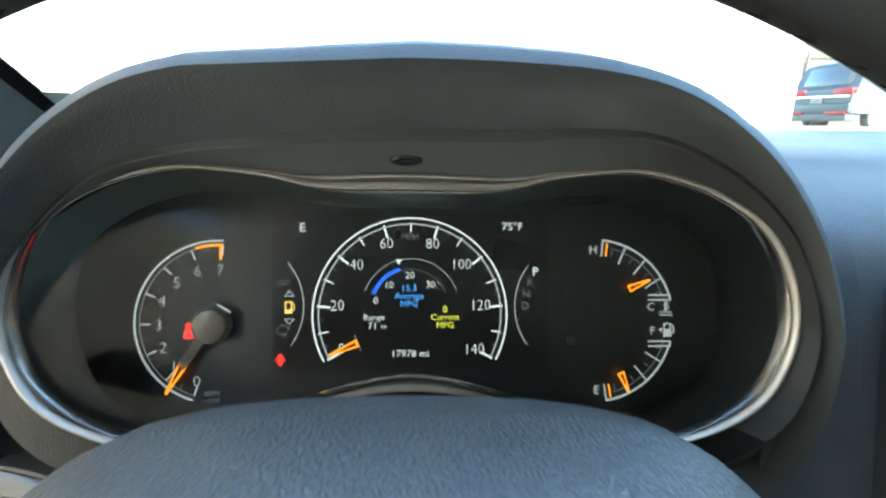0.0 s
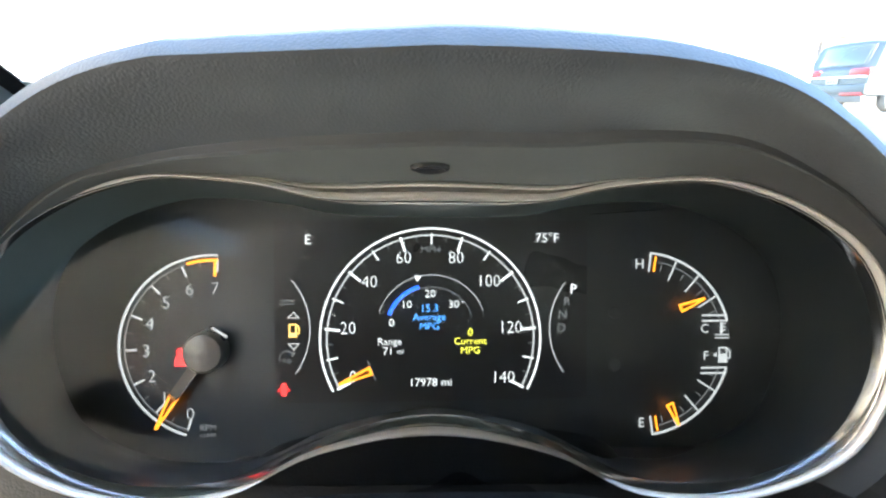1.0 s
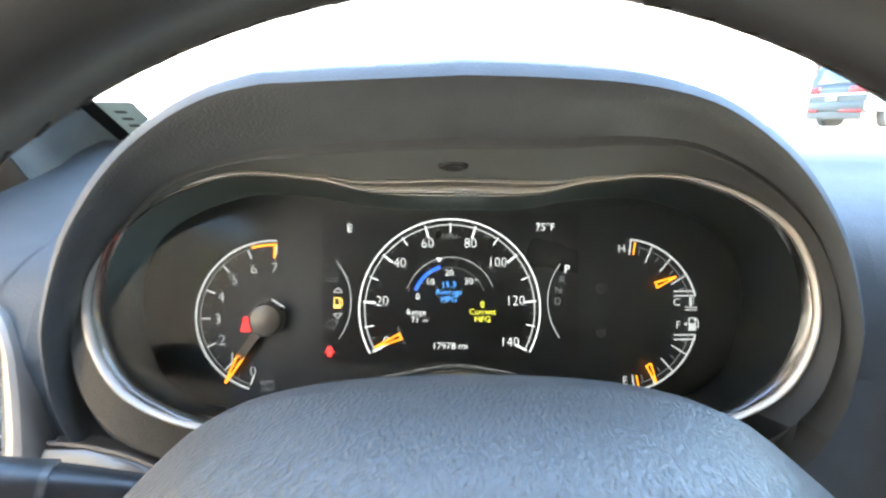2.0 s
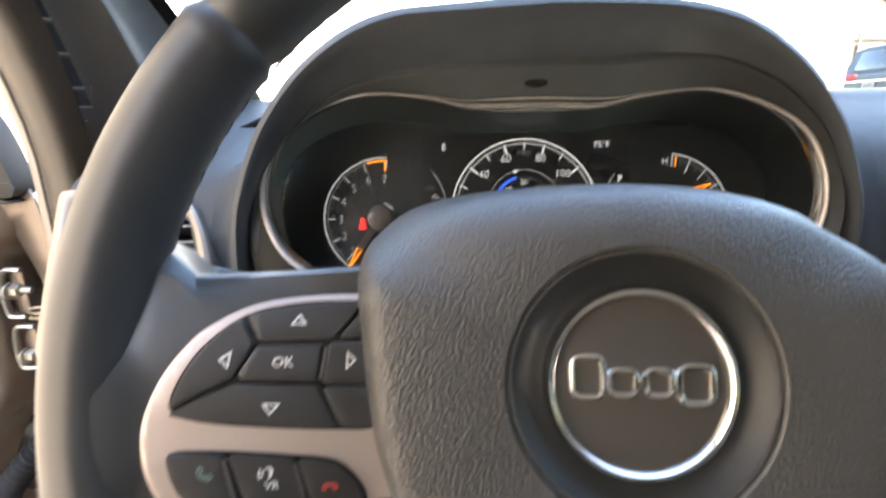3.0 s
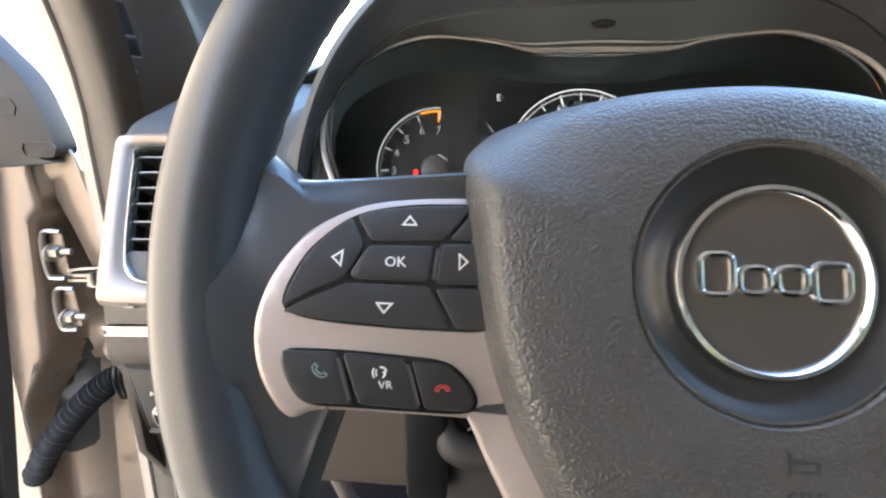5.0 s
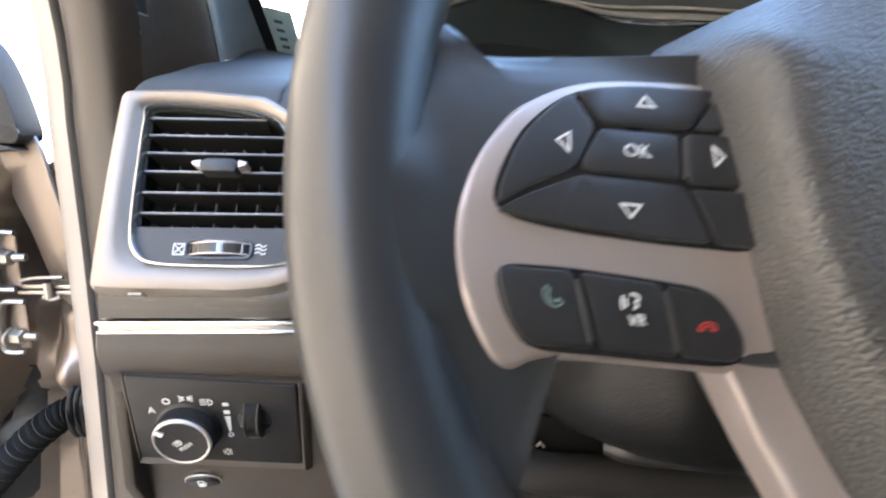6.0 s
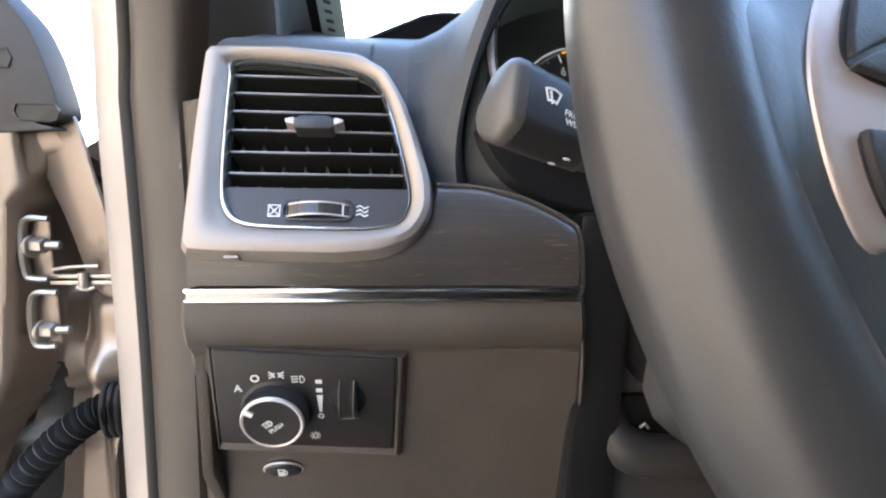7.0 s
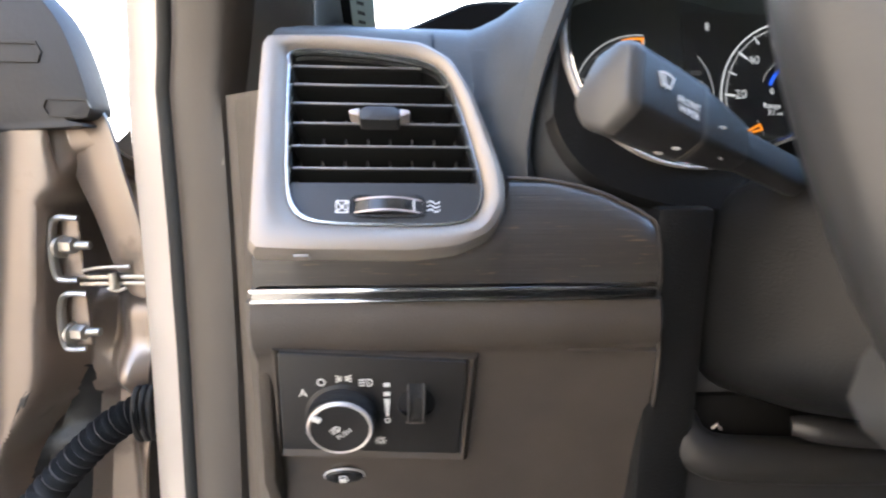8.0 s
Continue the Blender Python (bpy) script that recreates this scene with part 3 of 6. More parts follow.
def open_door():
    m = pose(-0.56, 0.42, 0.45)
    d = thing("open_door", m, "open driver's door, its pale sheet-metal hinge edge showing", "car door")
    step = lambda v: (lambda t: t * t * (3 - 2 * t))(max(0.0, min(1.0, v)))

    def skin(x, z):
        """How far forward the pressed sheet lies: a rounded upright band, a deep hinge recess, a bulge over the conduit."""
        xc = -0.583 - 0.13 * (1.08 - z)
        y = 0.388 + 7.0 * min(0.05, abs(x - xc)) ** 2
        edge = xc + 0.017 + 0.03 * step((z - 1.062) / 0.04) - 0.035 * step((0.915 - z) / 0.10)
        top = 1 - step((z - 1.085) / 0.03)
        r = step((x - edge + 0.004) / 0.020) * top
        right = step((x + 0.548) / 0.03) * (1 - step((z - 0.955) / 0.05))
        y += (0.046 + 0.026 * step((z - 0.965) / 0.03)) * r - 0.030 * r * right
        y -= 0.022 * math.exp(-((z - 0.902) / 0.020) ** 2 - ((x + 0.527) / 0.024) ** 2)
        y += 0.010 * r * step((0.885 - z) / 0.02) * (1 - step((0.84 - z) / 0.02))
        ridge = x + 0.512 + 0.30 * (z - 1.08)
        y -= 0.010 * r * math.exp(-(ridge / 0.006) ** 2) * step((z - 0.99) / 0.03)
        return y + 0.5 * max(0.0, -0.635 - x)

    zs = [0.50, 0.56, 0.62, 0.68, 0.73, 0.77] + [0.80 + 0.004 * k for k in range(81)] + [1.128]
    us = [-0.20, -0.14, -0.10] + [-0.066 + 0.002 * k for k in range(84)]

    def place(u, z):
        x = -0.583 - 0.13 * (1.08 - z) + u
        x = min(x, -0.492 + 0.0006 * u)
        return Vector((x - 0.28 * max(0.0, z - 1.05) * step((x + 0.56) / 0.02), skin(x, z), z))

    part("shell", thick(loft([[place(u, z) for u in us] for z in zs], False), 0.003), M_SHEET, d, "pale champagne sheet metal", world_space=m)
    # black boot where the wiring conduit enters the door
    rows = []
    for k in range(25):
        z = 0.735 + 0.172 * k / 24
        xl, xr = -0.603 - 0.40 * (0.90 - z), -0.566 - 0.10 * (0.90 - z)
        end = min(1.0, (0.9075 - z) / 0.020, (z - 0.7345) / 0.020)
        half, xm = (xr - xl) / 2 * math.sqrt(1 - (1 - end) ** 2), (xl + xr) / 2
        rows.append([(xm + half * f, skin(xm + half * f, z) - 0.0045 * (1 - 0.8 * abs(f) ** 6), z) for f in (-1, -0.95, -0.85, -0.6, -0.3, 0, 0.3, 0.6, 0.85, 0.95, 1)])
    part("conduit_boot", thick(loft(rows, False), 0.0015), M_BOOT, d, "black rubber boot of the wiring conduit", world_space=m)
    # the inner trim's dark edge with its seal
    te = lambda z: -0.619 - 0.21 * (1.0 - z)
    loops = [[(te(z) + 0.004, 0.392, z), (te(z), 0.378, z), (te(z) - 0.012, 0.370, z), (te(z) - 0.03, 0.368, z), (te(z) - 0.14, 0.330, z)] for z in (0.5, 0.6, 0.7, 0.8, 0.9, 1.0, 1.1, 1.13)]
    part("inner_trim", thick(loft(loops, False), 0.003), M_MATT, d, "dark door trim edge", world_space=m)
    for dx, dy, mm in ((-0.004, -0.024, M_RUBBER), (-0.020, -0.026, M_RUBBER)):
        part("trim_seal", tube([(te(z) + dx, 0.392 + dy, z) for z in (0.5, 0.7, 0.9, 1.1, 1.127)], 0.005, 8, up=(1, 0, 0)), mm, d, "black rubber lip", world_space=m)
    # black cover above the belt line
    cover = [(-0.80, 1.128), (-0.5405, 1.128), (-0.536, 1.135), (-0.521, 1.136), (-0.5165, 1.150), (-0.531, 1.206), (-0.556, 1.240), (-0.60, 1.285), (-0.66, 1.31), (-0.80, 1.32)]
    cover = rounded2(cover)
    bm = prism(cover, -0.03, 0.0, 0.004)
    fr = axes((0, 0.385, 0), (1, 0, 0), (0, 0, 1), (0, -1, 0))
    bm.transform(fr)
    cv = part("mirror_cover", bm, M_BLACKSHEET, d, "black plastic corner cover", world_space=m)
    for cx, cz, w, h in ((-0.572, 1.186, 0.042, 0.014), (-0.5335, 1.144, 0.030, 0.013)):
        bm = join(ring_outline([(cx - w / 2, cz + h / 2), (cx + w / 2, cz + h / 2), (cx + w / 2 + 0.003, cz), (cx + w / 2, cz - h / 2), (cx - w / 2, cz - h / 2), (cx - w / 2 - 0.003, cz)], 0.0018, -0.001, 0.0016))
        bm.transform(fr)
        part("slot", bm, M_BLACKSHEET, cv, world_space=m)
    fin = prism(rounded2([(-0.545, 1.140), (-0.518, 1.146), (-0.503, 1.085), (-0.494, 1.04), (-0.488, 0.985), (-0.520, 0.985), (-0.537, 1.05), (-0.552, 1.10)]), -0.004, 0.0, 0.0018)
    fin.transform(axes((0, 0.402, 0), (1, 0, 0), (0, 0, 1), (0, -1, 0)))
    for v_ in fin.verts:
        back = max(0.0, -0.488 - 0.36 * max(0.0, v_.co.z - 0.985) - 0.006 - v_.co.x)
        v_.co.y += 0.45 * back
    part("edge_flange", fin, M_SHEET, d, "folded sheet-metal flange", world_space=m)
    # hinge brackets with bolts
    for z0, z1 in ((0.998, 1.052), (0.934, 0.984)):
        path = [(-0.546, 0.402, z1), (-0.560, 0.399, z1 + 0.001), (-0.5655, 0.398, z1 - 0.006), (-0.5675, 0.397, (z0 + z1) / 2), (-0.566, 0.397, z0 + 0.004), (-0.560, 0.398, z0), (-0.552, 0.401, z0 - 0.001)]
        hb = part("hinge_bracket", tube(spline(path, 4), 0.0029, 8, up=(0, 1, 0), flat=1.6), M_STEEL, d, "bare steel hinge bracket", world_space=m)
        part("plate", box(-0.5665, -0.548, 0.4045, 0.4085, z0, z1, 0.0015), M_SHEET, hb, "painted hinge plate", smooth=False, world_space=m)
        zc = z0 + 0.030 if z0 > 0.96 else z0 + 0.014
        b = revolve([(0.0, 0.0105), (0.0064, 0.0105), (0.0074, 0.0092), (0.0074, 0.0022), (0.0080, 0.0)], 6)
        b.transform(Matrix.Translation((-0.5605, 0.403, zc)) @ Matrix.Rotation(radians(90), 4, "Y") @ Matrix.Rotation(radians(14), 4, "X"))
        part("nut", b, M_STEEL, hb, "plated hex nut", world_space=m)
        b = revolve([(0.0, 0.0035), (0.0098, 0.0035), (0.0104, 0.0028), (0.0104, 0.0), (0.0, 0.0)], 24)
        b.transform(Matrix.Translation((-0.5640, 0.403, zc - 0.001)) @ Matrix.Rotation(radians(90), 4, "Y") @ Matrix.Rotation(radians(14), 4, "X"))
        part("washer", b, M_STEEL, hb, world_space=m)
        b = revolve([(0.0, 0.0215), (0.0034, 0.0215), (0.0039, 0.0205), (0.0039, 0.0), (0.0, 0.0)], 12)
        b.transform(Matrix.Translation((-0.5605, 0.403, zc)) @ Matrix.Rotation(radians(90), 4, "Y"))
        part("stud", b, M_STEEL, hb, "threaded stud", world_space=m)


open_door()
wing = [(-0.70, 0.60), (-0.66, 0.52), (-0.60, 0.485), (-0.50, 0.470), (-0.47, 0.44)]
solid("fender", thick(loft([[(max(x, x0), y, z) for x, y in wing] for z, x0 in ((0.4, -0.7), (0.7, -0.7), (0.95, -0.7), (1.06, -0.7), (1.095, -0.60), (1.123, -0.549), (1.137, -0.534), (1.151, -0.519))], False), 0.003), M_BLACKSHEET, "dark inner edge of the front wing behind the door", "wing", "structure")


def check_strap():
    m = pose(-0.5, 0.41, 0.995)
    s = thing("door_check_strap", m, "plated steel door check strap with bent clips", "door check")
    for z in (0.9925, 0.9985):
        part("strap", box(-0.553, -0.495, 0.404, 0.416, z - 0.0019, z + 0.0019, 0.0006), M_STEEL, s, world_space=m)
    part("roller", tube([(-0.5215, 0.4010, 1.0035), (-0.5215, 0.4010, 0.9890)], 0.0042, 12, up=(1, 0, 0)), M_STEEL, s, world_space=m)
    part("clip", tube(spline([(-0.548, 0.403, 1.005), (-0.535, 0.402, 1.0075), (-0.520, 0.402, 1.0085), (-0.508, 0.403, 1.0085)], 4), 0.0017, 8), M_STEEL, s, "bent retaining clip", world_space=m)
    part("clip", tube(spline([(-0.528, 0.402, 0.989), (-0.520, 0.4015, 0.9865), (-0.512, 0.402, 0.989)], 4), 0.0017, 8), M_STEEL, s, "bent retaining clip", world_space=m)


check_strap()


def wiring_bellows():
    m = pose(-0.56, 0.40, 0.82)
    w = thing("wiring_bellows", m, "ribbed black rubber wiring conduit to the door", "wiring conduit")
    path = spline([(-0.505, 0.405, 0.868), (-0.520, 0.402, 0.866), (-0.540, 0.398, 0.853), (-0.562, 0.394, 0.833), (-0.585, 0.390, 0.808), (-0.612, 0.386, 0.775), (-0.64, 0.384, 0.73)], 24)
    part("hose", tube(path, lambda t: 0.0124 + 0.0042 * math.sin(t * 2 * math.pi * 22) + 0.004 * max(0, 1 - t * 8), 16, up=(0, 1, 0)), M_RUBBER, w, world_space=m)
    for i, x in enumerate((-0.500, -0.506, -0.512)):
        f = tube([Vector((x, 0.405 - 0.001 * i, 0.866)) + Vector((0, 0.012 * math.cos(a), 0.026 * math.sin(a))) for a in (2 * math.pi * k / 24 for k in range(24))], 0.0026, 8, closed=True, up=(1, 0, 0))
        part("flange", f, M_RUBBER, w, world_space=m)


wiring_bellows()


# ---- dashboard ----
XC = -0.0065                                  # middle of the instrument binnacle
RING = [(0, 1.2170), (0.0431, 1.2174), (0.0703, 1.2230), (0.1026, 1.2264), (0.1237, 1.2238), (0.1471, 1.2148), (0.1665, 1.1986), (0.1753, 1.173), (0.1729, 1.147), (0.1578, 1.122), (0.1247, 1.1048), (0.0837, 1.1032), (0.0467, 1.1180), (0, 1.1255)]
LIP = [(0, 1.2685), (0.040, 1.2679), (0.072, 1.2658), (0.100, 1.2598), (0.124, 1.2474), (0.146, 1.229), (0.1665, 1.202), (0.181, 1.170), (0.190, 1.138), (0.193, 1.108), (0.186, 1.082), (0.160, 1.064), (0.115, 1.057), (0.06, 1.055), (0, 1.055)]


def ring_y(x, z):
    return 0.2193 + 0.263 * (z - 1.16) - 0.60 * (x - XC) ** 2


def around(half, per=5):
    """The closed smooth line through a half outline and its mirror image."""
    return spline([(x, 0, z) for x, z in mirror_half(half, XC)], per, True)


def spread(p):
    """How wide the ring's outer band is: full in the dip over the middle dial, slim round the sides and below."""
    w = max(0.0, min(1.0, (0.092 - abs(p.x - XC)) / 0.05)) * max(0.0, min(1.0, (p.z - 1.165) / 0.03))
    return 0.36 + 0.64 * w * w * (3 - 2 * w)


def binnacle_loops():
    ring, lip = around(RING), around(LIP)
    mid = Vector((XC, 0, 1.165))
    loops = []
    for k, (mixv, grow, dy) in enumerate(((0.0, 0.0, 0.0), (0.0, 0.0, 0.0), (0.46, 0.0, None), (0.49, 0.0, None), (0.52, 0.002, None), (0.84, 0.0, None), (0.95, 0.0, None), (1.0, 0.0020, None), (1.0, 0.0072, None), (1.0, 0.0110, None), (1.0, 0.0125, None), (1.0, 0.0135, None))):
        lp = []
        for a, b in zip(ring, lip):
            p = a.lerp(b, mixv)
            out = (b - mid)
            out.normalize()
            side = max(0.0, min(1.0, (1.225 - b.z) / 0.02))
            q = p + out * (grow if k < 9 else grow + (0.005 - grow) * side)
            ya = ring_y(a.x, a.z)
            low = max(0.0, min(1.0, (1.16 - b.z) / 0.07))
            yl = 0.186 + 0.013 * low
            if k == 1:
                q = a + (a - mid).normalized() * 0.0072 * spread(a)
            if k < 2:
                y = ya + 0.0015 * k
            elif k < 5:
                y = ya + (yl - ya) * mixv - (0.004, 0.003, 0.0)[k - 2]
            elif k == 5:
                y = yl + 0.010
            else:
                y = yl + (0.0015, -0.001, 0.0045, 0.020, 0.10, 0.20)[k - 6]
                if k >= 10:
                    q.z -= (0.004, 0.03)[k - 10] * max(0.0, (b.z - 1.2) / 0.066)
            lp.append(Vector((q.x, y, q.z)))
        loops.append(lp)
    return loops


def dash_profile(x):
    """Side view of the dashboard's skin at x, from the windscreen down to the strip."""
    k = max(0.0, min(1.0, (x + 0.2) / 0.4))
    yf = screen_y(x, 1.24) - 0.012
    left = [(yf, 1.232), (0.40, 1.2135), (0.33, 1.198), (0.28, 1.184), (0.250, 1.176), (0.232, 1.167), (0.218, 1.148), (0.203, 1.120), (0.194, 1.096), (0.189, 1.07), (0.187, 1.05)]
    right = [(yf, 1.2475), (0.40, 1.232), (0.33, 1.221), (0.28, 1.209), (0.250, 1.197), (0.235, 1.183), (0.225, 1.16), (0.216, 1.130), (0.209, 1.10), (0.203, 1.07), (0.20, 1.05)]
    return [Vector((x, a[0] + (b[0] - a[0]) * k, a[1] + (b[1] - a[1]) * k)) for a, b in zip(left, right)]


def dashboard():
    m = pose(0.3, 0.4, 0.42)
    d = thing("dashboard", m, "dark grey grained soft-plastic dashboard with a hooded binnacle", "dashboard")
    # the upper skin: in the vent's stretch only its top
    loops = [spline(dash_profile(x), 3) for x in (-0.331, -0.326, -0.30, -0.27, -0.245)]
    part("end_top", loft([lp[:17] for lp in loops], False), M_DASH, d, world_space=m)
    edge_x = lambda z: min(-0.2262, -0.247 + 0.027 * max(0.0, min(1.0, (1.158 - z) / 0.06)))
    cols = [[Vector((edge_x(p.z) + (-0.226 - edge_x(p.z)) * t, p.y, p.z)) for p in spline(dash_profile(-0.236), 3)] for t in (0.0, 0.5)]
    cols.append(spline(dash_profile(-0.226), 3))
    part("left_pad", loft(cols, False), M_DASH, d, "grained dark pad beside the hood", world_space=m)
    xs = [-0.196, -0.186, -0.14, -0.10, 0.0, 0.1, 0.14, 0.176, 0.184]
    for side_xs, cut in (((-0.226, -0.21, -0.196), 17), ((0.184, 0.20, 0.222), 13)):
        part("side_pad", loft([spline(dash_profile(x), 3)[:cut] for x in side_xs], False), M_DASH, d, world_space=m)
    part("middle_pad", loft([spline(dash_profile(x), 3)[:10] for x in xs], False), M_DASH, d, "grained dark top pad", world_space=m)
    part("right_pad_foot", loft([spline(dash_profile(x), 3)[22:] for x in (0.17, 0.19, 0.21, 0.222)], False), M_DASH, d, world_space=m)
    xs = [0.222, 0.24, 0.30, 0.40, 0.55, 0.75, 0.95, 1.19]
    part("right_pad", loft([spline(dash_profile(x), 3) for x in xs], False), M_DASH, d, "grained dark top pad", world_space=m)
    loops = binnacle_loops()
    n = len(loops[0])
    # below 1.10 the hood and liner take darker materials, painting their shade
    low = [k for k in range(n) if loops[6][k].z < 1.10]
    a, b = low[0], low[-1]
    part("hood", loft([[lp[k % n] for k in range(b, n + a + 1)] for lp in loops[4:]], False), M_DASH, d, "grained instrument hood", world_space=m)
    part("hood_base", loft([lp[a:b + 1] for lp in loops[4:]], False), M_INNER, d, "lower hood, darker tone standing in for shade", world_space=m)
    part("hood_liner", loft([[lp[k % n] for k in range(b, n + a + 1)] for lp in loops[1:5]], False), M_INNER, d, "darker inner shroud", world_space=m)
    part("liner_base", loft([lp[a:b + 1] for lp in loops[1:5]], False), M_COLUMN, d, "lower shroud, blackened to stand in for shade", world_space=m)
    # smooth shoulders from the hood's sides into the dashboard
    for sg, xa in ((-1, -0.226), (1, 0.222)):
        side = sorted([p for p in loops[8] if (p.x - XC) * sg > 0.05 and 1.086 < p.z < 1.232], key=lambda p: -p.z)
        prof = spline(dash_profile(xa), 6)
        top = 1.178 if sg < 0 else 1.203
        cols = []
        for i, b_ in enumerate(side):
            f = i / (len(side) - 1)
            z = top + (1.088 - top) * f
            a_ = min(prof, key=lambda p: abs(p.z - z))
            cols.append([a_.lerp(b_, t) + Vector((0, 0.020 * math.sin(math.pi * t) * (1 - 0.6 * f), -0.010 * math.sin(math.pi * t) * (1 - f))) for t in (0.0, 0.15, 0.3, 0.45, 0.6, 0.75, 0.88, 1.0)])
        part("hood_shoulder", loft(cols, False), M_DASH, d, "smooth shoulder beside the hood", world_space=m)
    # dark hump behind the hood's side
    hump = [[(x, 0.352, 1.185), (x, 0.354, zt - 0.003), (x, 0.357, zt), (x, 0.40, zt + 0.004), (x, 0.40, 1.185)] for x, zt in ((-0.272, 1.200), (-0.255, 1.2065), (-0.232, 1.216), (-0.214, 1.2235), (-0.200, 1.2262), (-0.16, 1.2275))]
    part("sensor_hump", loft(hump, True, True, True), M_FRIT, d, "black hump on the dashboard top", world_space=m)
    # a small clip mark under the hood
    bm = revolve([(0.0075, -0.0008), (0.0072, 0.0004), (0.0058, 0.0010), (0.0035, 0.0003), (0.0, 0.0)], 28)
    bm.transform(axes((-0.0085, 0.2214, 1.2315), (1, 0, 0), (0, -0.27, 0.33), (0, -0.77, -0.64)))
    part("sensor_eye", bm, M_BLACK, d, "glossy oval light sensor", world_space=m)
    # end cap of the dashboard
    cap = [(0.245, 1.170), (0.19, 1.07), (0.185, 1.05), (0.185, 0.94), (0.23, 0.86), (0.34, 0.86), (0.34, 1.19)]
    bm = prism(cap, 0, 0.006, 0.002)
    bm.transform(axes((-0.3335, 0, 0), (0, 1, 0), (0, 0, 1), (1, 0, 0)))
    part("end_cap", bm, M_KICK, d, "textured plastic end cap", world_space=m)
    part("end_flange", thick(loft([[(-0.362, 0.264, z), (-0.352, 0.246, z), (-0.345, 0.232, z), (-0.340, 0.222, z), (-0.333, 0.215, z)] for z in (0.86, 0.95, 1.05, 1.11, 1.134, 1.138)], False), 0.003), M_KICK, d, "textured flange of the dashboard end", world_space=m)
    # dark wood band over the bright strip
    band = []
    for x, zt in ((-0.331, 1.0625), (-0.30, 1.0625), (-0.25, 1.0625), (-0.232, 1.065), (-0.219, 1.074), (-0.2115, 1.090), (-0.2105, 1.0935), (-0.19, 1.0935), (-0.165, 1.088), (-0.150, 1.081), (-0.1405, 1.0765), (-0.1385, 1.072)):
        f = lambda z: 0.1775 + max(0.0, z - 1.058) * 0.40
        band.append([(x, f(zt) + 0.012, zt + 0.0005), (x, f(zt) + 0.0015, zt), (x, f(zt - 0.002), zt - 0.002), (x, f((zt + 1.046) / 2), (zt + 1.046) / 2), (x, 0.1775, 1.0462), (x, 0.19, 1.0462)])
    part("wood_band", loft(band, False), M_WOOD, d, "dark grained wood veneer band", world_space=m)
    part("seam", tube(spline([(-0.2105, 0.196, 1.0955), (-0.19, 0.1945, 1.0945), (-0.165, 0.192, 1.089), (-0.142, 0.188, 1.078), (-0.1365, 0.185, 1.07), (-0.1345, 0.182, 1.045), (-0.1375, 0.181, 1.034), (-0.1335, 0.180, 1.015), (-0.1305, 0.186, 0.98), (-0.130, 0.194, 0.95), (-0.124, 0.205, 0.915)], 5), 0.0012, 6), M_LOWER, d, world_space=m)
    for z0, z1, mm in ((1.0428, 1.0452, M_CHROME), (1.0384, 1.0396, M_CHROME)):
        part("bright_strip", box(-0.3325, -0.1385, 0.1746, 0.1862, z0, z1, 0.0008), mm, d, "polished strip", world_space=m)
    part("strip_groove", box(-0.3320, -0.139, 0.1768, 0.186, 1.0394, 1.0430), M_DARKCHROME, d, world_space=m)
    # lower panel
    prof = [(0.190, 1.0380), (0.1785, 1.0380), (0.1765, 1.0352), (0.1752, 1.026), (0.1775, 1.016), (0.1815, 1.011), (0.184, 1.005), (0.1885, 0.985), (0.1930, 0.96), (0.1970, 0.94), (0.2005, 0.920), (0.2035, 0.905), (0.2060, 0.8995), (0.212, 0.897), (0.250, 0.895)]
    loops = []
    for x in (-0.336, -0.333, -0.30, -0.26, -0.22, -0.18, -0.15, -0.1365, -0.1335):
        e = 0.004 if x in (-0.336, -0.1335) else 0.0
        w = max(0.0, min(1.0, (-0.19 - x) / -0.06)) if x > -0.19 else 0.0
        loops.append([(x + (0.0105 * (1.0348 - z) / 0.15 if x > -0.14 else 0), y + e - 0.004 * w * (1 if z < 1.01 else 0), z) for y, z in spline2(prof, 3)])
    part("lower_panel", loft(loops, False), M_LOWER, d, "grey-brown grained lower panel", world_space=m)
    # dark channel beside the column, and the knee panel under it
    part("column_channel", box(-0.136, -0.105, 0.186, 0.235, 0.90, 1.082, 0.004), M_COLUMN, d, "black channel beside the column", world_space=m)
    part("knee_panel", box(-0.112, 0.16, 0.20, 0.26, 0.86, 1.085, 0.012), M_MATT, d, world_space=m)
    part("knee_bolster", loft([[(x, y, z) for y, z in spline2([(0.24, 0.946), (0.206, 0.945), (0.200, 0.938), (0.201, 0.925), (0.205, 0.910), (0.209, 0.900), (0.214, 0.896), (0.26, 0.895)], 3)] for x in (-0.116, -0.10, 0.0, 0.10, 0.16)], False), M_COLUMN, d, "dark panel under the column", world_space=m)
    # pale frame of the middle outlet beyond the binnacle
    ol = [(0.203, 1.04), (0.2015, 1.10), (0.199, 1.15), (0.1985, 1.172), (0.203, 1.184), (0.214, 1.188), (0.30, 1.188), (0.30, 1.04)]
    bm = prism(ol, 0, 0.01, 0.003)
    bm.transform(axes((0, 0.212, 0), (1, 0, 0), (0, 0.16, 0.987), (0, -0.987, 0.16)))
    bm.transform(Matrix.Translation((0.0290, -0.16 * 1.12, 1.12 * 0.013)))
    part("outlet_surround", bm, M_MATT, d, "black surround of the middle outlet", world_space=m)
    ol = [(0.211, 1.04), (0.2095, 1.10), (0.207, 1.15), (0.2065, 1.168), (0.211, 1.178), (0.219, 1.181), (0.30, 1.181), (0.30, 1.04)]
    bm = prism(ol, 0.004, 0.014, 0.004, 3)
    bm.transform(axes((0, 0.212, 0), (1, 0, 0), (0, 0.16, 0.987), (0, -0.987, 0.16)))
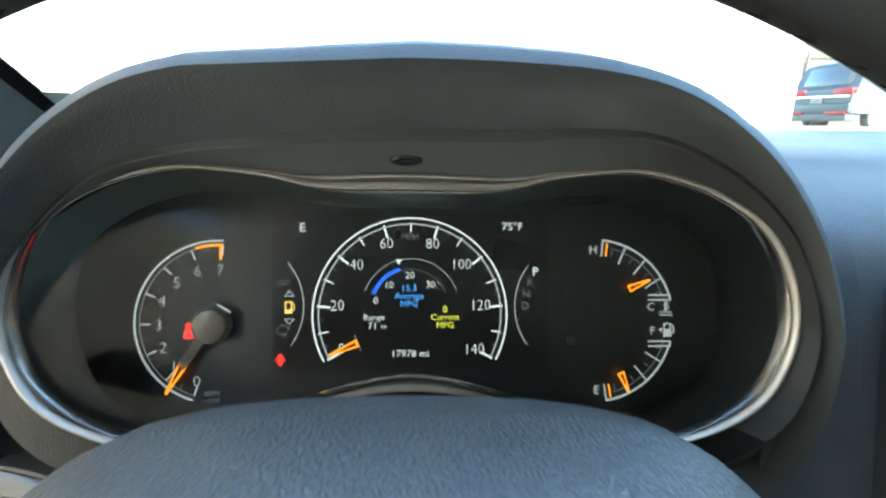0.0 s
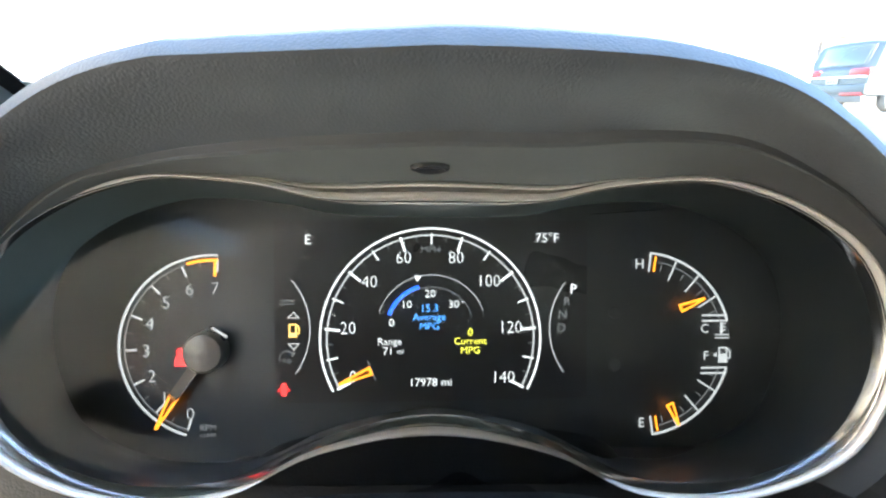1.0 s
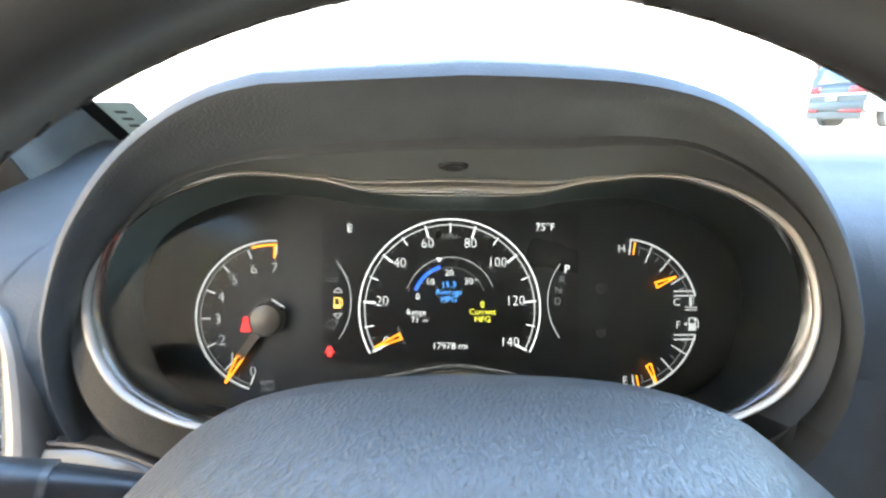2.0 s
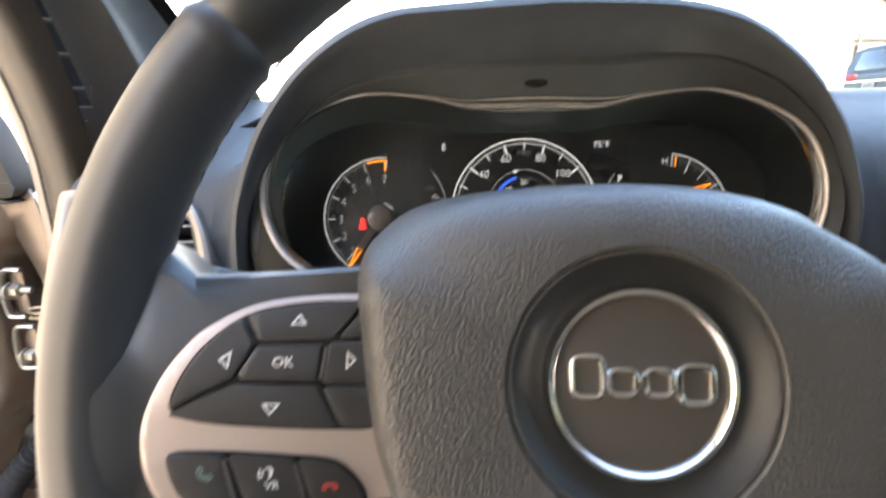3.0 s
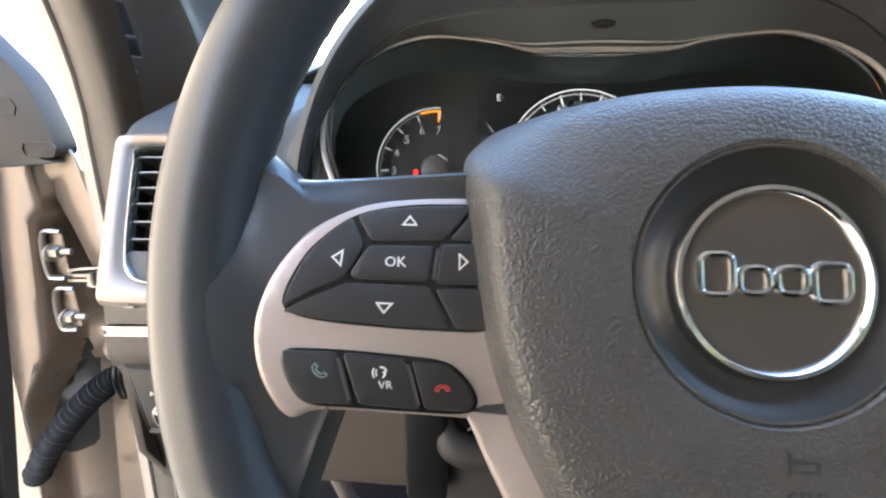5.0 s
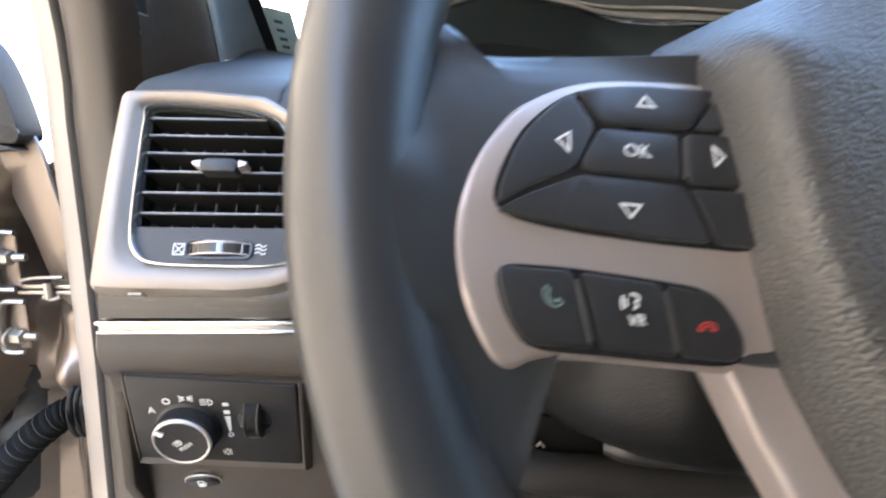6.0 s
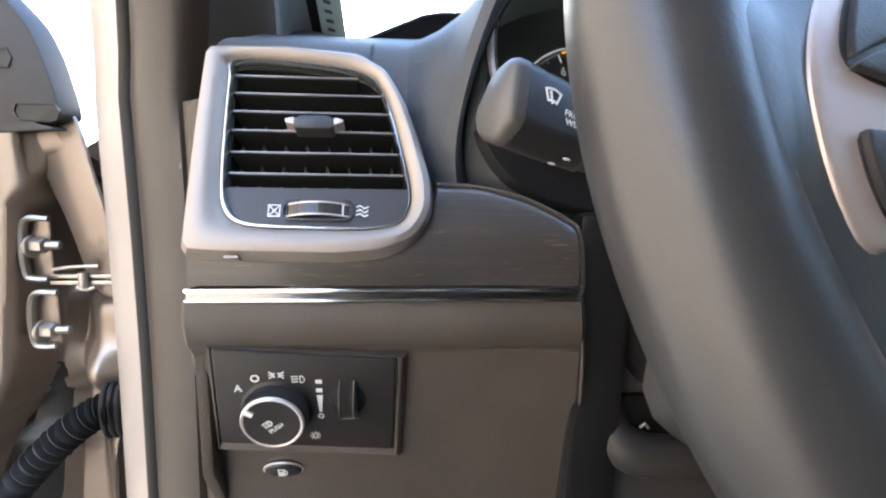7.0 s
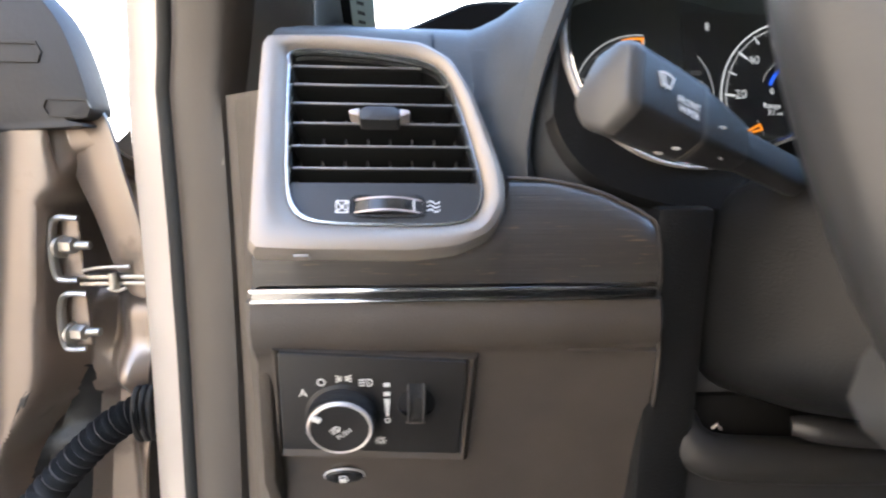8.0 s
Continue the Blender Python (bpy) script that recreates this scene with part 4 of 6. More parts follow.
    bm.transform(Matrix.Translation((0.0290, -0.16 * 1.12, 1.12 * 0.013)))
    part("outlet_frame", bm, M_SATIN, d, "satin silver outlet frame", world_space=m)


def spline2(pts, per):
    return [(p.x, p.y) for p in spline([(a, b, 0) for a, b in pts], per)]


dashboard()


# ---- instrument cluster ----
CN = Vector((0.026, -0.9629, 0.2686)).normalized()
CU = Vector((0.99964, 0.02699, 0))
CV = CN.cross(CU).normalized()
CLUSTER = axes((-0.006, 0.2625, 1.15), CU, CV, CN)
MM = 0.001


def ladder(line):
    """Fill a mirrored closed outline with strips across it."""
    n = len(line)
    h = n // 2
    bm = bmesh.new()
    vs = [bm.verts.new(p) for p in line]
    for i in range(h):
        a, b, c, d = i, i + 1, (n - i - 1) % n, (n - i) % n
        ids = []
        for k in (a, b, c, d):
            if k % n not in ids:
                ids.append(k % n)
        if len(ids) > 2:
            bm.faces.new([vs[k] for k in ids])
    return bm


def gauge_ticks(cx, cy, r_out, a0, a1, count, long_every, r_long, r_short, w_long, w_short, z):
    longs, shorts = [], []
    for i in range(count + 1):
        a = radians(a0 + (a1 - a0) * i / count)
        lg = i % long_every == 0
        r = r_long if lg else r_short
        ca, sa_ = math.cos(a), math.sin(a)
        (longs if lg else shorts).append(bar(cx + r * ca, cy + r * sa_, cx + r_out * ca, cy + r_out * sa_, w_long if lg else w_short, w_long if lg else w_short, z, z + 0.0002))
    return longs, shorts


def needle(cx, cy, ax, ay, w, z):
    """An orange wedge from its wide inner end (cx, cy) to its blunt tip."""
    return bar(cx, cy, ax, ay, w, w * 0.28, z, z + 0.0004)


def needle_slot(cx, cy, ax, ay, w, z):
    """The dark slit down the wide half of a needle."""
    d = Vector((ax - cx, ay - cy))
    return bar(cx + d.x * 0.08, cy + d.y * 0.08, cx + d.x * 0.62, cy + d.y * 0.62, w * 0.42, w * 0.10, z + 0.0003, z + 0.0006)


def pump_icon(x, y, s, z, fill=0.08):
    h = z + 0.0002
    line = lambda a, b, c, d, w: bar(x + a * s, y + b * s, x + c * s, y + d * s, w * s, w * s, z, h)
    return [ring_outline([(x - 0.5 * s, y - 0.6 * s), (x + 0.15 * s, y - 0.6 * s), (x + 0.15 * s, y + 0.6 * s), (x - 0.5 * s, y + 0.6 * s)], 0.13 * s, z, h), prism([(x - 0.5 * s, y - 0.6 * s), (x + 0.15 * s, y - 0.6 * s), (x + 0.15 * s, y + (0.16 - fill) * s), (x - 0.5 * s, y + (0.16 - fill) * s)], z, h + 0.0001), line(-0.6, -0.62, 0.25, -0.62, 0.12),
                line(0.2, -0.3, 0.45, -0.3, 0.1), line(0.45, -0.35, 0.45, 0.3, 0.1), line(0.45, 0.3, 0.22, 0.55, 0.1)]


def cluster():
    c = thing("instrument_cluster", CLUSTER, "black instrument cluster with white dials and a chrome ring", "instrument cluster")
    inv = CLUSTER
    ring = [Vector((p.x, ring_y(p.x, p.z), p.z)) for p in around(RING)]
    mid = Vector((XC, 0.223, 1.165))
    grown = lambda d, dy: [p + Vector((p.x - mid.x, 0, p.z - mid.z)).normalized() * d * (spread(p) if d > 0 else 1) + Vector((0, dy, 0)) for p in ring]
    band = lambda *steps: loft([grown(d, dy) for d, dy in steps])
    bead = [[p + Vector((p.x - mid.x, 0, p.z - mid.z)).normalized() * (0.0013 + 0.0018 * math.cos(a)) + Vector((0, 0.0012 - 0.0030 * math.sin(a), 0)) for p in ring] for a in (math.pi * k / 8 for k in range(9))]
    part("ring_bead", loft(bead), M_RING, c, "bright satin rounded ring", world_space=inv)
    # over the middle dial the ring widens: a satin strip and a second thin line
    wide = lambda p: (spread(p) - 0.36) / 0.64
    over = lambda f, dy: [p + Vector((p.x - mid.x, 0, p.z - mid.z)).normalized() * (0.0029 + 0.0041 * f * wide(p)) + Vector((0, 0.0014 + (dy - 0.0014) * wide(p), 0)) for p in ring]
    part("ring", loft([over(0.0, 0.0014), over(0.2, 0.0012), over(0.6, 0.0008)]), M_GREYRING, c, "satin grey strip of the ring", world_space=inv)
    part("outer_ring", loft([over(0.6, 0.0008), over(0.66, -0.0010), over(0.78, -0.0016), over(0.92, -0.0010), over(1.0, 0.0030)]), M_RING, c, "thin outer line over the middle dial", world_space=inv)
    part("ring_groove", band((0.0, 0.0006), (-0.0003, 0.0024), (-0.0011, 0.0026)), M_DARKCHROME, c, "dark groove in the ring", world_space=inv)
    part("inner_ring", band((-0.0011, 0.0026), (-0.0013, 0.0008), (-0.0019, 0.0005), (-0.0025, 0.0020), (-0.0029, 0.0060)), M_CHROME, c, "chrome inner ring", world_space=inv)
    part("ring_seat", tube(grown(0.0068, 0.0055), 0.0024, 10, closed=True, up=(0, 1, 0)), M_INNER, c, world_space=inv)
    loc = CLUSTER.inverted()
    rim_l = [loc @ p for p in grown(-0.0028, 0.0058)]
    low = lambda p: max(0.0, min(1.0, (0.005 - p.y) / 0.04))
    level = lambda kx, ky, drop, z, f: [Vector((p.x * kx, p.y * ky - drop * low(p), p.z * f + z)) for p in rim_l]
    edge = level(1.060, 0.93, 0.014, -0.0012, 0.0)
    part("bowl", loft([rim_l, level(1.018, 0.985, 0.003, 0.0, 0.72), level(1.036, 0.97, 0.007, 0.0, 0.42), level(1.052, 0.95, 0.011, 0.0, 0.16), level(1.058, 0.94, 0.013, 0.0, 0.04), edge]), M_BOWL, c, "black reflective bowl")
    part("face", ladder(edge), M_FACE, c, smooth=False)
    # display
    sx0, sx1, sy0, sy1 = -79 * MM, 77.5 * MM, -40.5 * MM, 50 * MM
    scr = part("display", prism([(sx0, sy0), (sx1, sy0), (sx1, sy1), (sx0, sy1)], -0.0008, 0.0002, 0.0), M_SCREEN, c, "black centre display", smooth=False)
    Z = 0.0006
    # tachometer
    tx, ty, tr = -108 * MM, -12 * MM, 45.3 * MM
    tach = part("tachometer", arc(tx, ty, tr - 0.0006, tr + 0.0005, 87, 252, Z, Z + 0.0003), M_GREYLIT, c, "white printed rev counter scale")
    part("scale_line", arc(tx, ty, tr - 0.0030, tr - 0.0024, 108, 252, Z, Z + 0.0003), mat_dim(), tach)
    lg, sh = gauge_ticks(tx, ty, tr - 0.0024, 252, 87, 14, 2, tr - 0.0085, tr - 0.0060, 0.0009, 0.0005, Z)
    for b in lg:
        part("tick", b, M_GREYLIT, tach, smooth=False)
    strokes("minor_ticks", [*sh], mat_dim(), tach)
    strokes("red_zone", [arc(tx, ty, tr - 0.0032, tr - 0.0018, 87, 107, Z + 0.0002, Z + 0.0006), bar(tx + 0.0010, ty + tr - 0.002, tx + 0.0008, ty + tr - 0.0105, 0.0012, 0.0012, Z + 0.0002, Z + 0.0006)], M_ORANGE, tach)
    for t, x, y in (("7", -107.4, 16.6), ("6", -119.6, 16.3), ("5", -130.7, 9.8), ("4", -138.6, -0.4), ("3", -140.5, -13.6), ("2", -138.0, -26.1), ("1", -132.2, -36.8), ("0", -119.9, -44.9)):
        part("numeral", text(t, 8.8 * MM, x * MM, y * MM, Z, thin=0.020), M_GREYLIT, tach, smooth=False)
    strokes("lettering", [text("RPM", 4.4 * MM, -111.6 * MM, -51.8 * MM, Z), text("x1000", 3.2 * MM, -111.6 * MM, -55.6 * MM, Z)], mat_dim(), tach)
    part("hub", revolve([(0.0098, 0.0), (0.0098, 0.0075), (0.0088, 0.009), (0.006, 0.0098), (0.0, 0.010)], 32, -110.5 * MM, -13.2 * MM), M_HUB, tach, "grey needle hub")
    part("needle_arm", bar(-110.8 * MM, -13.4 * MM, -127 * MM, -36 * MM, 0.0052, 0.0048, 0.0032, 0.0044), M_ARM, tach)
    part("needle_tail", bar(-109.5 * MM, -11 * MM, -104.5 * MM, -3.5 * MM, 0.0105, 0.0095, 0.0032, 0.0046), M_BLACK, tach)
    part("tail_line", bar(-107.5 * MM, -1.8 * MM, -100.5 * MM, -6.2 * MM, 0.0009, 0.0009, 0.0040, 0.0048), M_GREYLIT, tach)
    part("needle", needle(-125.8 * MM, -34.6 * MM, -134.8 * MM, -50.6 * MM, 0.0052, 0.0040), M_ORANGE, tach, "orange needle tip")
    part("needle_slot", needle_slot(-125.8 * MM, -34.6 * MM, -134.8 * MM, -50.6 * MM, 0.0052, 0.0040), M_SLOT, tach)
    # seat belt warning lamp
    strokes("belt_lamp", [revolve([(0.0, Z + 0.0003), (0.0017, Z + 0.0003), (0.0017, Z)], 12, -124.4 * MM, -13.8 * MM), prism([(-127.2 * MM, -21 * MM), (-121.6 * MM, -21 * MM), (-122.2 * MM, -17 * MM), (-123.2 * MM, -15.4 * MM), (-125.6 * MM, -15.4 * MM), (-126.6 * MM, -17 * MM)], Z, Z + 0.0003)], M_RED, tach, "red belt warning lamp")
    # speedometer
    ux, uy, ur = -1.7 * MM, -9 * MM, 55 * MM
    sp = part("speedometer", arc(ux, uy, ur - 0.0003, ur + 0.0006, -28.5, 208, Z, Z + 0.0003, 72), M_WHITE, scr, "white lit speed scale")
    part("scale_line", arc(ux, uy, ur - 0.0036, ur - 0.0028, -28.5, 208, Z, Z + 0.0003, 72), M_GREYLIT, scr)
    for i in range(29):
        a = radians(208 - 236.5 * i / 28)
        ca, sa_ = math.cos(a), math.sin(a)
        major, mid_ = i % 4 == 0, i % 2 == 0
        r1, r0 = ur - 0.0020, ur - (0.0095 if major else 0.0078 if mid_ else 0.0062)
        w = 0.0012 if major else 0.0007 if mid_ else 0.00045
        part("tick", bar(ux + r0 * ca, uy + r0 * sa_, ux + r1 * ca, uy + r1 * sa_, w, w, Z, Z + 0.0003), M_WHITE if mid_ else mat_dim(), scr, smooth=False)
    for t, x, y in (("0", -40.7, -28.0), ("20", -43.0, -3.6), ("40", -32.3, 19.4), ("60", -15.4, 31.4), ("80", 10.8, 31.3), ("100", 27.3, 19.5), ("120", 38.3, -4.0), ("140", 34.6, -29.3)):
        part("numeral", text(t, 8.8 * MM, x * MM, y * MM, Z, squeeze=0.92, thin=0.020), M_WHITE, scr, smooth=False)
    part("unit", text("MPH", 5.0 * MM, -1.9 * MM, 35.5 * MM, Z), mat_faint(), scr, smooth=False)
    part("needle", needle(-31.5 * MM, -24.5 * MM, -47.7 * MM, -31.3 * MM, 0.0046, Z + 0.0004), M_ORANGE, scr, "orange speed needle")
    part("needle_slot", needle_slot(-31.5 * MM, -24.5 * MM, -47.7 * MM, -31.3 * MM, 0.0046, Z + 0.0004), M_SLOT, scr)
    part("needle_line", bar(-33.6 * MM, -19.5 * MM, -29.6 * MM, -29.5 * MM, 0.0006, 0.0006, Z, Z + 0.0003), mat_faint(), scr)
    # economy gauge
    gx, gy = -1.6 * MM, -4.6 * MM
    part("economy_arc", arc(gx, gy, 27.4 * MM, 27.75 * MM, 20, 160, Z, Z + 0.0003), M_GREYLIT, scr)
    part("economy_arc", arc(gx, gy, 21.2 * MM, 21.6 * MM, 20, 160, Z, Z + 0.0003), mat_faint(), scr)
    part("economy_fill", arc(gx, gy, 21.5 * MM, 23.4 * MM, 106, 160, Z + 0.0002, Z + 0.0005), M_BLUEBAR, scr, "blue economy bar")
    part("economy_mark", prism([(-8.6 * MM, 19.6 * MM), (-10.2 * MM, 22.8 * MM), (-6.6 * MM, 22.4 * MM)], Z, Z + 0.0006), M_WHITE, scr)
    for t, s, x, y, mm in (("0", 5.6, -21.5, -1.0, M_WHITE), ("10", 5.6, -14.0, 8.0, M_WHITE), ("20", 5.6, -2.2, 13.4, M_WHITE), ("30", 5.6, 9.6, 8.0, M_WHITE), ("+", 3.4, 14.2, 9.2, M_WHITE),
                           ("15.3", 5.4, -2.6, 6.1, M_BLUE), ("Average", 5.0, -2.6, 1.7, M_BLUE), ("MPG", 5.0, -2.6, -2.9, M_BLUE),
                           ("0", 5.6, 17.9, -6.2, M_YELLOW), ("Current", 5.0, 17.9, -10.6, M_YELLOW), ("MPG", 5.0, 17.9, -15.2, M_YELLOW),
                           ("Range", 5.0, -22.4, -10.4, M_WHITE), ("71", 5.4, -23.2, -15.2, M_WHITE), ("mi", 3.4, -17.2, -15.4, M_WHITE),
                           ("17978 mi", 5.8, -2.1, -31.2, M_WHITE), ("E", 7.0, -62.4, 40.5, M_WHITE), ("75°F", 6.6, 56.9, 41.1, M_WHITE)):
        part("readout", text(t, s * MM, x * MM, y * MM, Z, thin=0.010), mm, scr, smooth=False)
    part("selector", text("P", 7.0 * MM, 70.4 * MM, 15.2 * MM, Z), M_WHITE, scr, smooth=False)
    for t, x, y in (("R", 67.2, 8.9), ("N", 64.9, 2.3), ("D", 64.4, -4.6)):
        part("selector", text(t, 6.2 * MM, x * MM, y * MM, Z), mat_faint(), scr, smooth=False)
    part("side_arc", arc(96 * MM, -4.5 * MM, 37.6 * MM, 38.05 * MM, 142, 216, Z, Z + 0.0003), M_GREYLIT, scr)
    part("side_arc", arc(-99.5 * MM, -3.5 * MM, 37.6 * MM, 38.05 * MM, -36, 40, Z, Z + 0.0003), M_GREYLIT, scr)
    for y, s in ((3.4, 1), (-12.1, -1)):
        part("menu_arrow", ring_outline([(-72.2 * MM, (y - 1.3 * s) * MM), (-67.0 * MM, (y - 1.3 * s) * MM), (-69.6 * MM, (y + 1.5 * s) * MM)], 0.0005, Z, Z + 0.0003), M_GREYLIT, scr, smooth=False)
    strokes("fuel_warning", pump_icon(-69.2 * MM, -4.2 * MM, 4.9 * MM, Z, 0.40), M_AMBER, scr, "amber low fuel symbol")
    strokes("trip_icon", [arc(-73.1 * MM, -17.8 * MM, 3.2 * MM, 3.7 * MM, 20, 200, Z, Z + 0.0003), bar(-69.2 * MM, -15.0 * MM, -70.6 * MM, -17.0 * MM, 0.0008, 0.0008, Z, Z + 0.0003), text("trip", 3.2 * MM, -73.0 * MM, -19.0 * MM, Z)], mat_faint(), scr)
    strokes("vehicle_icon", [bar(-76.5 * MM, 10.6 * MM, -69.5 * MM, 10.6 * MM, 0.0005, 0.0005, Z, Z + 0.0003), bar(-76.5 * MM, 8.9 * MM, -69.5 * MM, 8.9 * MM, 0.0005, 0.0005, Z, Z + 0.0003)], mat_faint(), scr)
    dw = lambda x, y: ((-74.6 + 0.72 * x) * MM, (-33.4 + 0.72 * y) * MM)
    strokes("door_warning", [prism([dw(x, y) for x, y in ((-1.7, -4.3), (1.7, -4.3), (2.0, 2.6), (1.2, 4.2), (-1.2, 4.2), (-2.0, 2.6))], Z, Z + 0.0003)] + [bar(*dw(1.7 * k, 1.0), *dw(4.2 * k, -1.2), 0.0008, 0.0006, Z, Z + 0.0003) for k in (-1, 1)], M_RED, scr, "red door-open symbol")
    # temperature and fuel
    fx, fy, fr = 105.5 * MM, -13.3 * MM, 47 * MM
    for nm, a0, a1, sgn in (("temperature_gauge", 84, 14.5, 1), ("fuel_gauge", -82, -15.5, -1)):
        g = part(nm, arc(fx, fy, fr - 0.0006, fr + 0.0005, a0, a1, Z, Z + 0.0003), M_GREYLIT, c, "white printed quarter scale")
        part("scale_line", arc(fx, fy, fr - 0.0042, fr - 0.0037, a0 + (a1 - a0) * 0.08, a1, Z, Z + 0.0003), mat_faint(), g)
        for i in range(1, 8):
            a = radians(a0 + (a1 - a0) * i / 8)
            lg = i % 2 == 0
            r0 = fr - (0.0115 if lg else 0.0085)
            r1 = fr - (0.0006 if lg else 0.005)
            part("tick", bar(fx + r0 * math.cos(a), fy + r0 * math.sin(a), fx + r1 * math.cos(a), fy + r1 * math.sin(a), 0.0008 if lg else 0.0005, 0.0008 if lg else 0.0005, Z, Z + 0.0003), M_GREYLIT if lg else mat_dim(), g, smooth=False)
        a = radians(a0)
        for off, mm in ((0.0, M_GREYLIT), (-0.0026, M_ORANGE)):
            r0, r1 = fr - 0.0095, fr + 0.0003
            part("end_mark", bar(fx + r0 * math.cos(a) - off, fy + r0 * math.sin(a), fx + r1 * math.cos(a) - off, fy + r1 * math.sin(a) - (0.002 if off else 0) * sgn, 0.0009, 0.0009, Z, Z + 0.0003), mm, g, smooth=False)
        a = radians(a1)
        yy = fy + fr * math.sin(a)
        for dy in (0, 0.0028 * sgn):
            part("end_mark", bar(fx + fr * math.cos(a) - 0.0135, yy + dy, fx + fr * math.cos(a), yy + dy, 0.0009, 0.0009, Z, Z + 0.0003), M_GREYLIT, g, smooth=False)
        if sgn > 0:
            part("letter", text("H", 7.0 * MM, 104.7 * MM, 27.7 * MM, Z), M_GREYLIT, g, smooth=False)
            part("letter", text("C", 6.6 * MM, 139.2 * MM, -5.7 * MM, Z), M_GREYLIT, g, smooth=False)
            part("needle", needle(124.7 * MM, 5.2 * MM, 137.6 * MM, 10.4 * MM, 0.0046, 0.0030), M_ORANGE, g, "orange needle")
            part("needle_slot", needle_slot(124.7 * MM, 5.2 * MM, 137.6 * MM, 10.4 * MM, 0.0046, 0.0030), M_SLOT, g)
            strokes("coolant_icon", [bar(148 * MM, -2.4 * MM, 148 * MM, -8.2 * MM, 0.0011, 0.0014, Z, Z + 0.0003), *[bar(148 * MM, y * MM, 150.4 * MM, y * MM, 0.0005, 0.0005, Z, Z + 0.0003) for y in (-3.0, -4.8, -6.4)], *[bar(144.5 * MM, y * MM, 152 * MM, y * MM, 0.0006, 0.0006, Z, Z + 0.0003) for y in (-8.8, -10.4)]], M_GREYLIT, g)
        else:
            part("letter", text("E", 7.0 * MM, 106.2 * MM, -53.9 * MM, Z), M_GREYLIT, g, smooth=False)
            part("letter", text("F", 6.6 * MM, 140.0 * MM, -19.8 * MM, Z), M_GREYLIT, g, smooth=False)
            part("needle", needle(119.6 * MM, -43.2 * MM, 124.6 * MM, -54.6 * MM, 0.0044, 0.0030), M_ORANGE, g, "orange needle")
            part("needle_slot", needle_slot(119.6 * MM, -43.2 * MM, 124.6 * MM, -54.6 * MM, 0.0044, 0.0030), M_SLOT, g)
            strokes("pump_icon", [*pump_icon(150 * MM, -19.2 * MM, 6.0 * MM, Z), prism([(143.6 * MM, -19.2 * MM), (145.6 * MM, -18 * MM), (145.6 * MM, -20.4 * MM)], Z, Z + 0.0003)], M_GREYLIT, g)
    for y in (3, -24):
        part("sensor", revolve([(0.0, 0.0006), (0.0028, 0.0004), (0.0032, 0.0)], 16, 92 * MM, y * MM), M_INNER, c)
    cov = part("cover", ladder([Vector((p.x, p.y, p.z)) for p in [loc @ q for q in grown(-0.0023, 0.0064)]]), M_COVER, c, "clear cover lens")
    cov.visible_shadow = False


def mat_dim():
    return M_DIM


def mat_faint():
    return M_FAINT


M_DIM = mat("faint lit line", (0.40, 0.41, 0.42), 0.5, emit=0.16 * LIT, vary=0.0)
M_FAINT = mat("barely lit mark", (0.30, 0.31, 0.32), 0.5, emit=0.22 * LIT, vary=0.0)
M_SLOT = mat("dark amber slit", (0.30, 0.07, 0.01), 0.5, emit=0.15 * LIT, vary=0.0)
M_ARM = mat("brown needle arm", (0.10, 0.085, 0.07), 0.4, vary=0.05)
M_HUB = mat("grey hub plastic", (0.10, 0.09, 0.08), 0.35, vary=0.05)
cluster()


# ---- steering wheel ----
WT = radians(20.75)
WHEEL = axes((-0.003, 0.0392, 1.134), (1, 0, 0), (0, math.sin(WT), math.cos(WT)), (0, -math.cos(WT), math.sin(WT)))
PAD = [(0, 0.0680), (0.030, 0.0671), (0.055, 0.0640), (0.0745, 0.0578), (0.0850, 0.0465), (0.0882, 0.0355), (0.0868, 0.015), (0.0845, -0.006), (0.081, -0.026), (0.075, -0.045), (0.066, -0.066), (0.054, -0.086), (0.036, -0.100), (0.016, -0.106), (0, -0.107)]
EM = (-0.0003, -0.0046)                          # the emblem's middle


def polar(line, cx, cy, n):
    """Points of a closed outline at even angles about a middle."""
    out = []
    m = len(line)
    for k in range(n):
        a = 2 * math.pi * k / n
        dx, dy = math.cos(a), math.sin(a)
        best = 0.0
        for i in range(m):
            x0, y0 = line[i][0] - cx, line[i][1] - cy
            x1, y1 = line[(i + 1) % m][0] - cx, line[(i + 1) % m][1] - cy
            den = dx * (y1 - y0) - dy * (x1 - x0)
            if abs(den) < 1e-12:
                continue
            t = (x0 * (y1 - y0) - y0 * (x1 - x0)) / den
            u = (x0 * dy - y0 * dx) / den
            if t > 0 and -1e-6 <= u <= 1 + 1e-6:
                best = max(best, t)
        out.append((cx + best * dx, cy + best * dy))
    return out


def mirrored(pts):
    return [(-x, y) for x, y in pts][::-1]


def rounded(pts, r=0.002, k=3):
    """A polygon with its corners cut round."""
    out = []
    n = len(pts)
    for i in range(n):
        p, a, b = Vector(pts[i]), Vector(pts[i - 1]), Vector(pts[(i + 1) % n])
        da, db = (a - p), (b - p)
        ra, rb = min(r, da.length * 0.45), min(r, db.length * 0.45)
        s, e = p + da.normalized() * ra, p + db.normalized() * rb
        for j in range(k + 1):
            t = j / k
            q = s * (1 - t) ** 2 + p * 2 * t * (1 - t) + e * t * t
            out.append((q.x, q.y))
    return out


def lift(x, y):
    """How far the button carrier rises towards the driver: high beside the rim, low beside the cover."""
    x, y = max(-0.158, min(x, -0.082)), max(-0.050, min(y, 0.024))
    return -0.0178 - 0.1533 * x - 0.017 * y + 0.8446 * x * y - 3.4756 * y * y


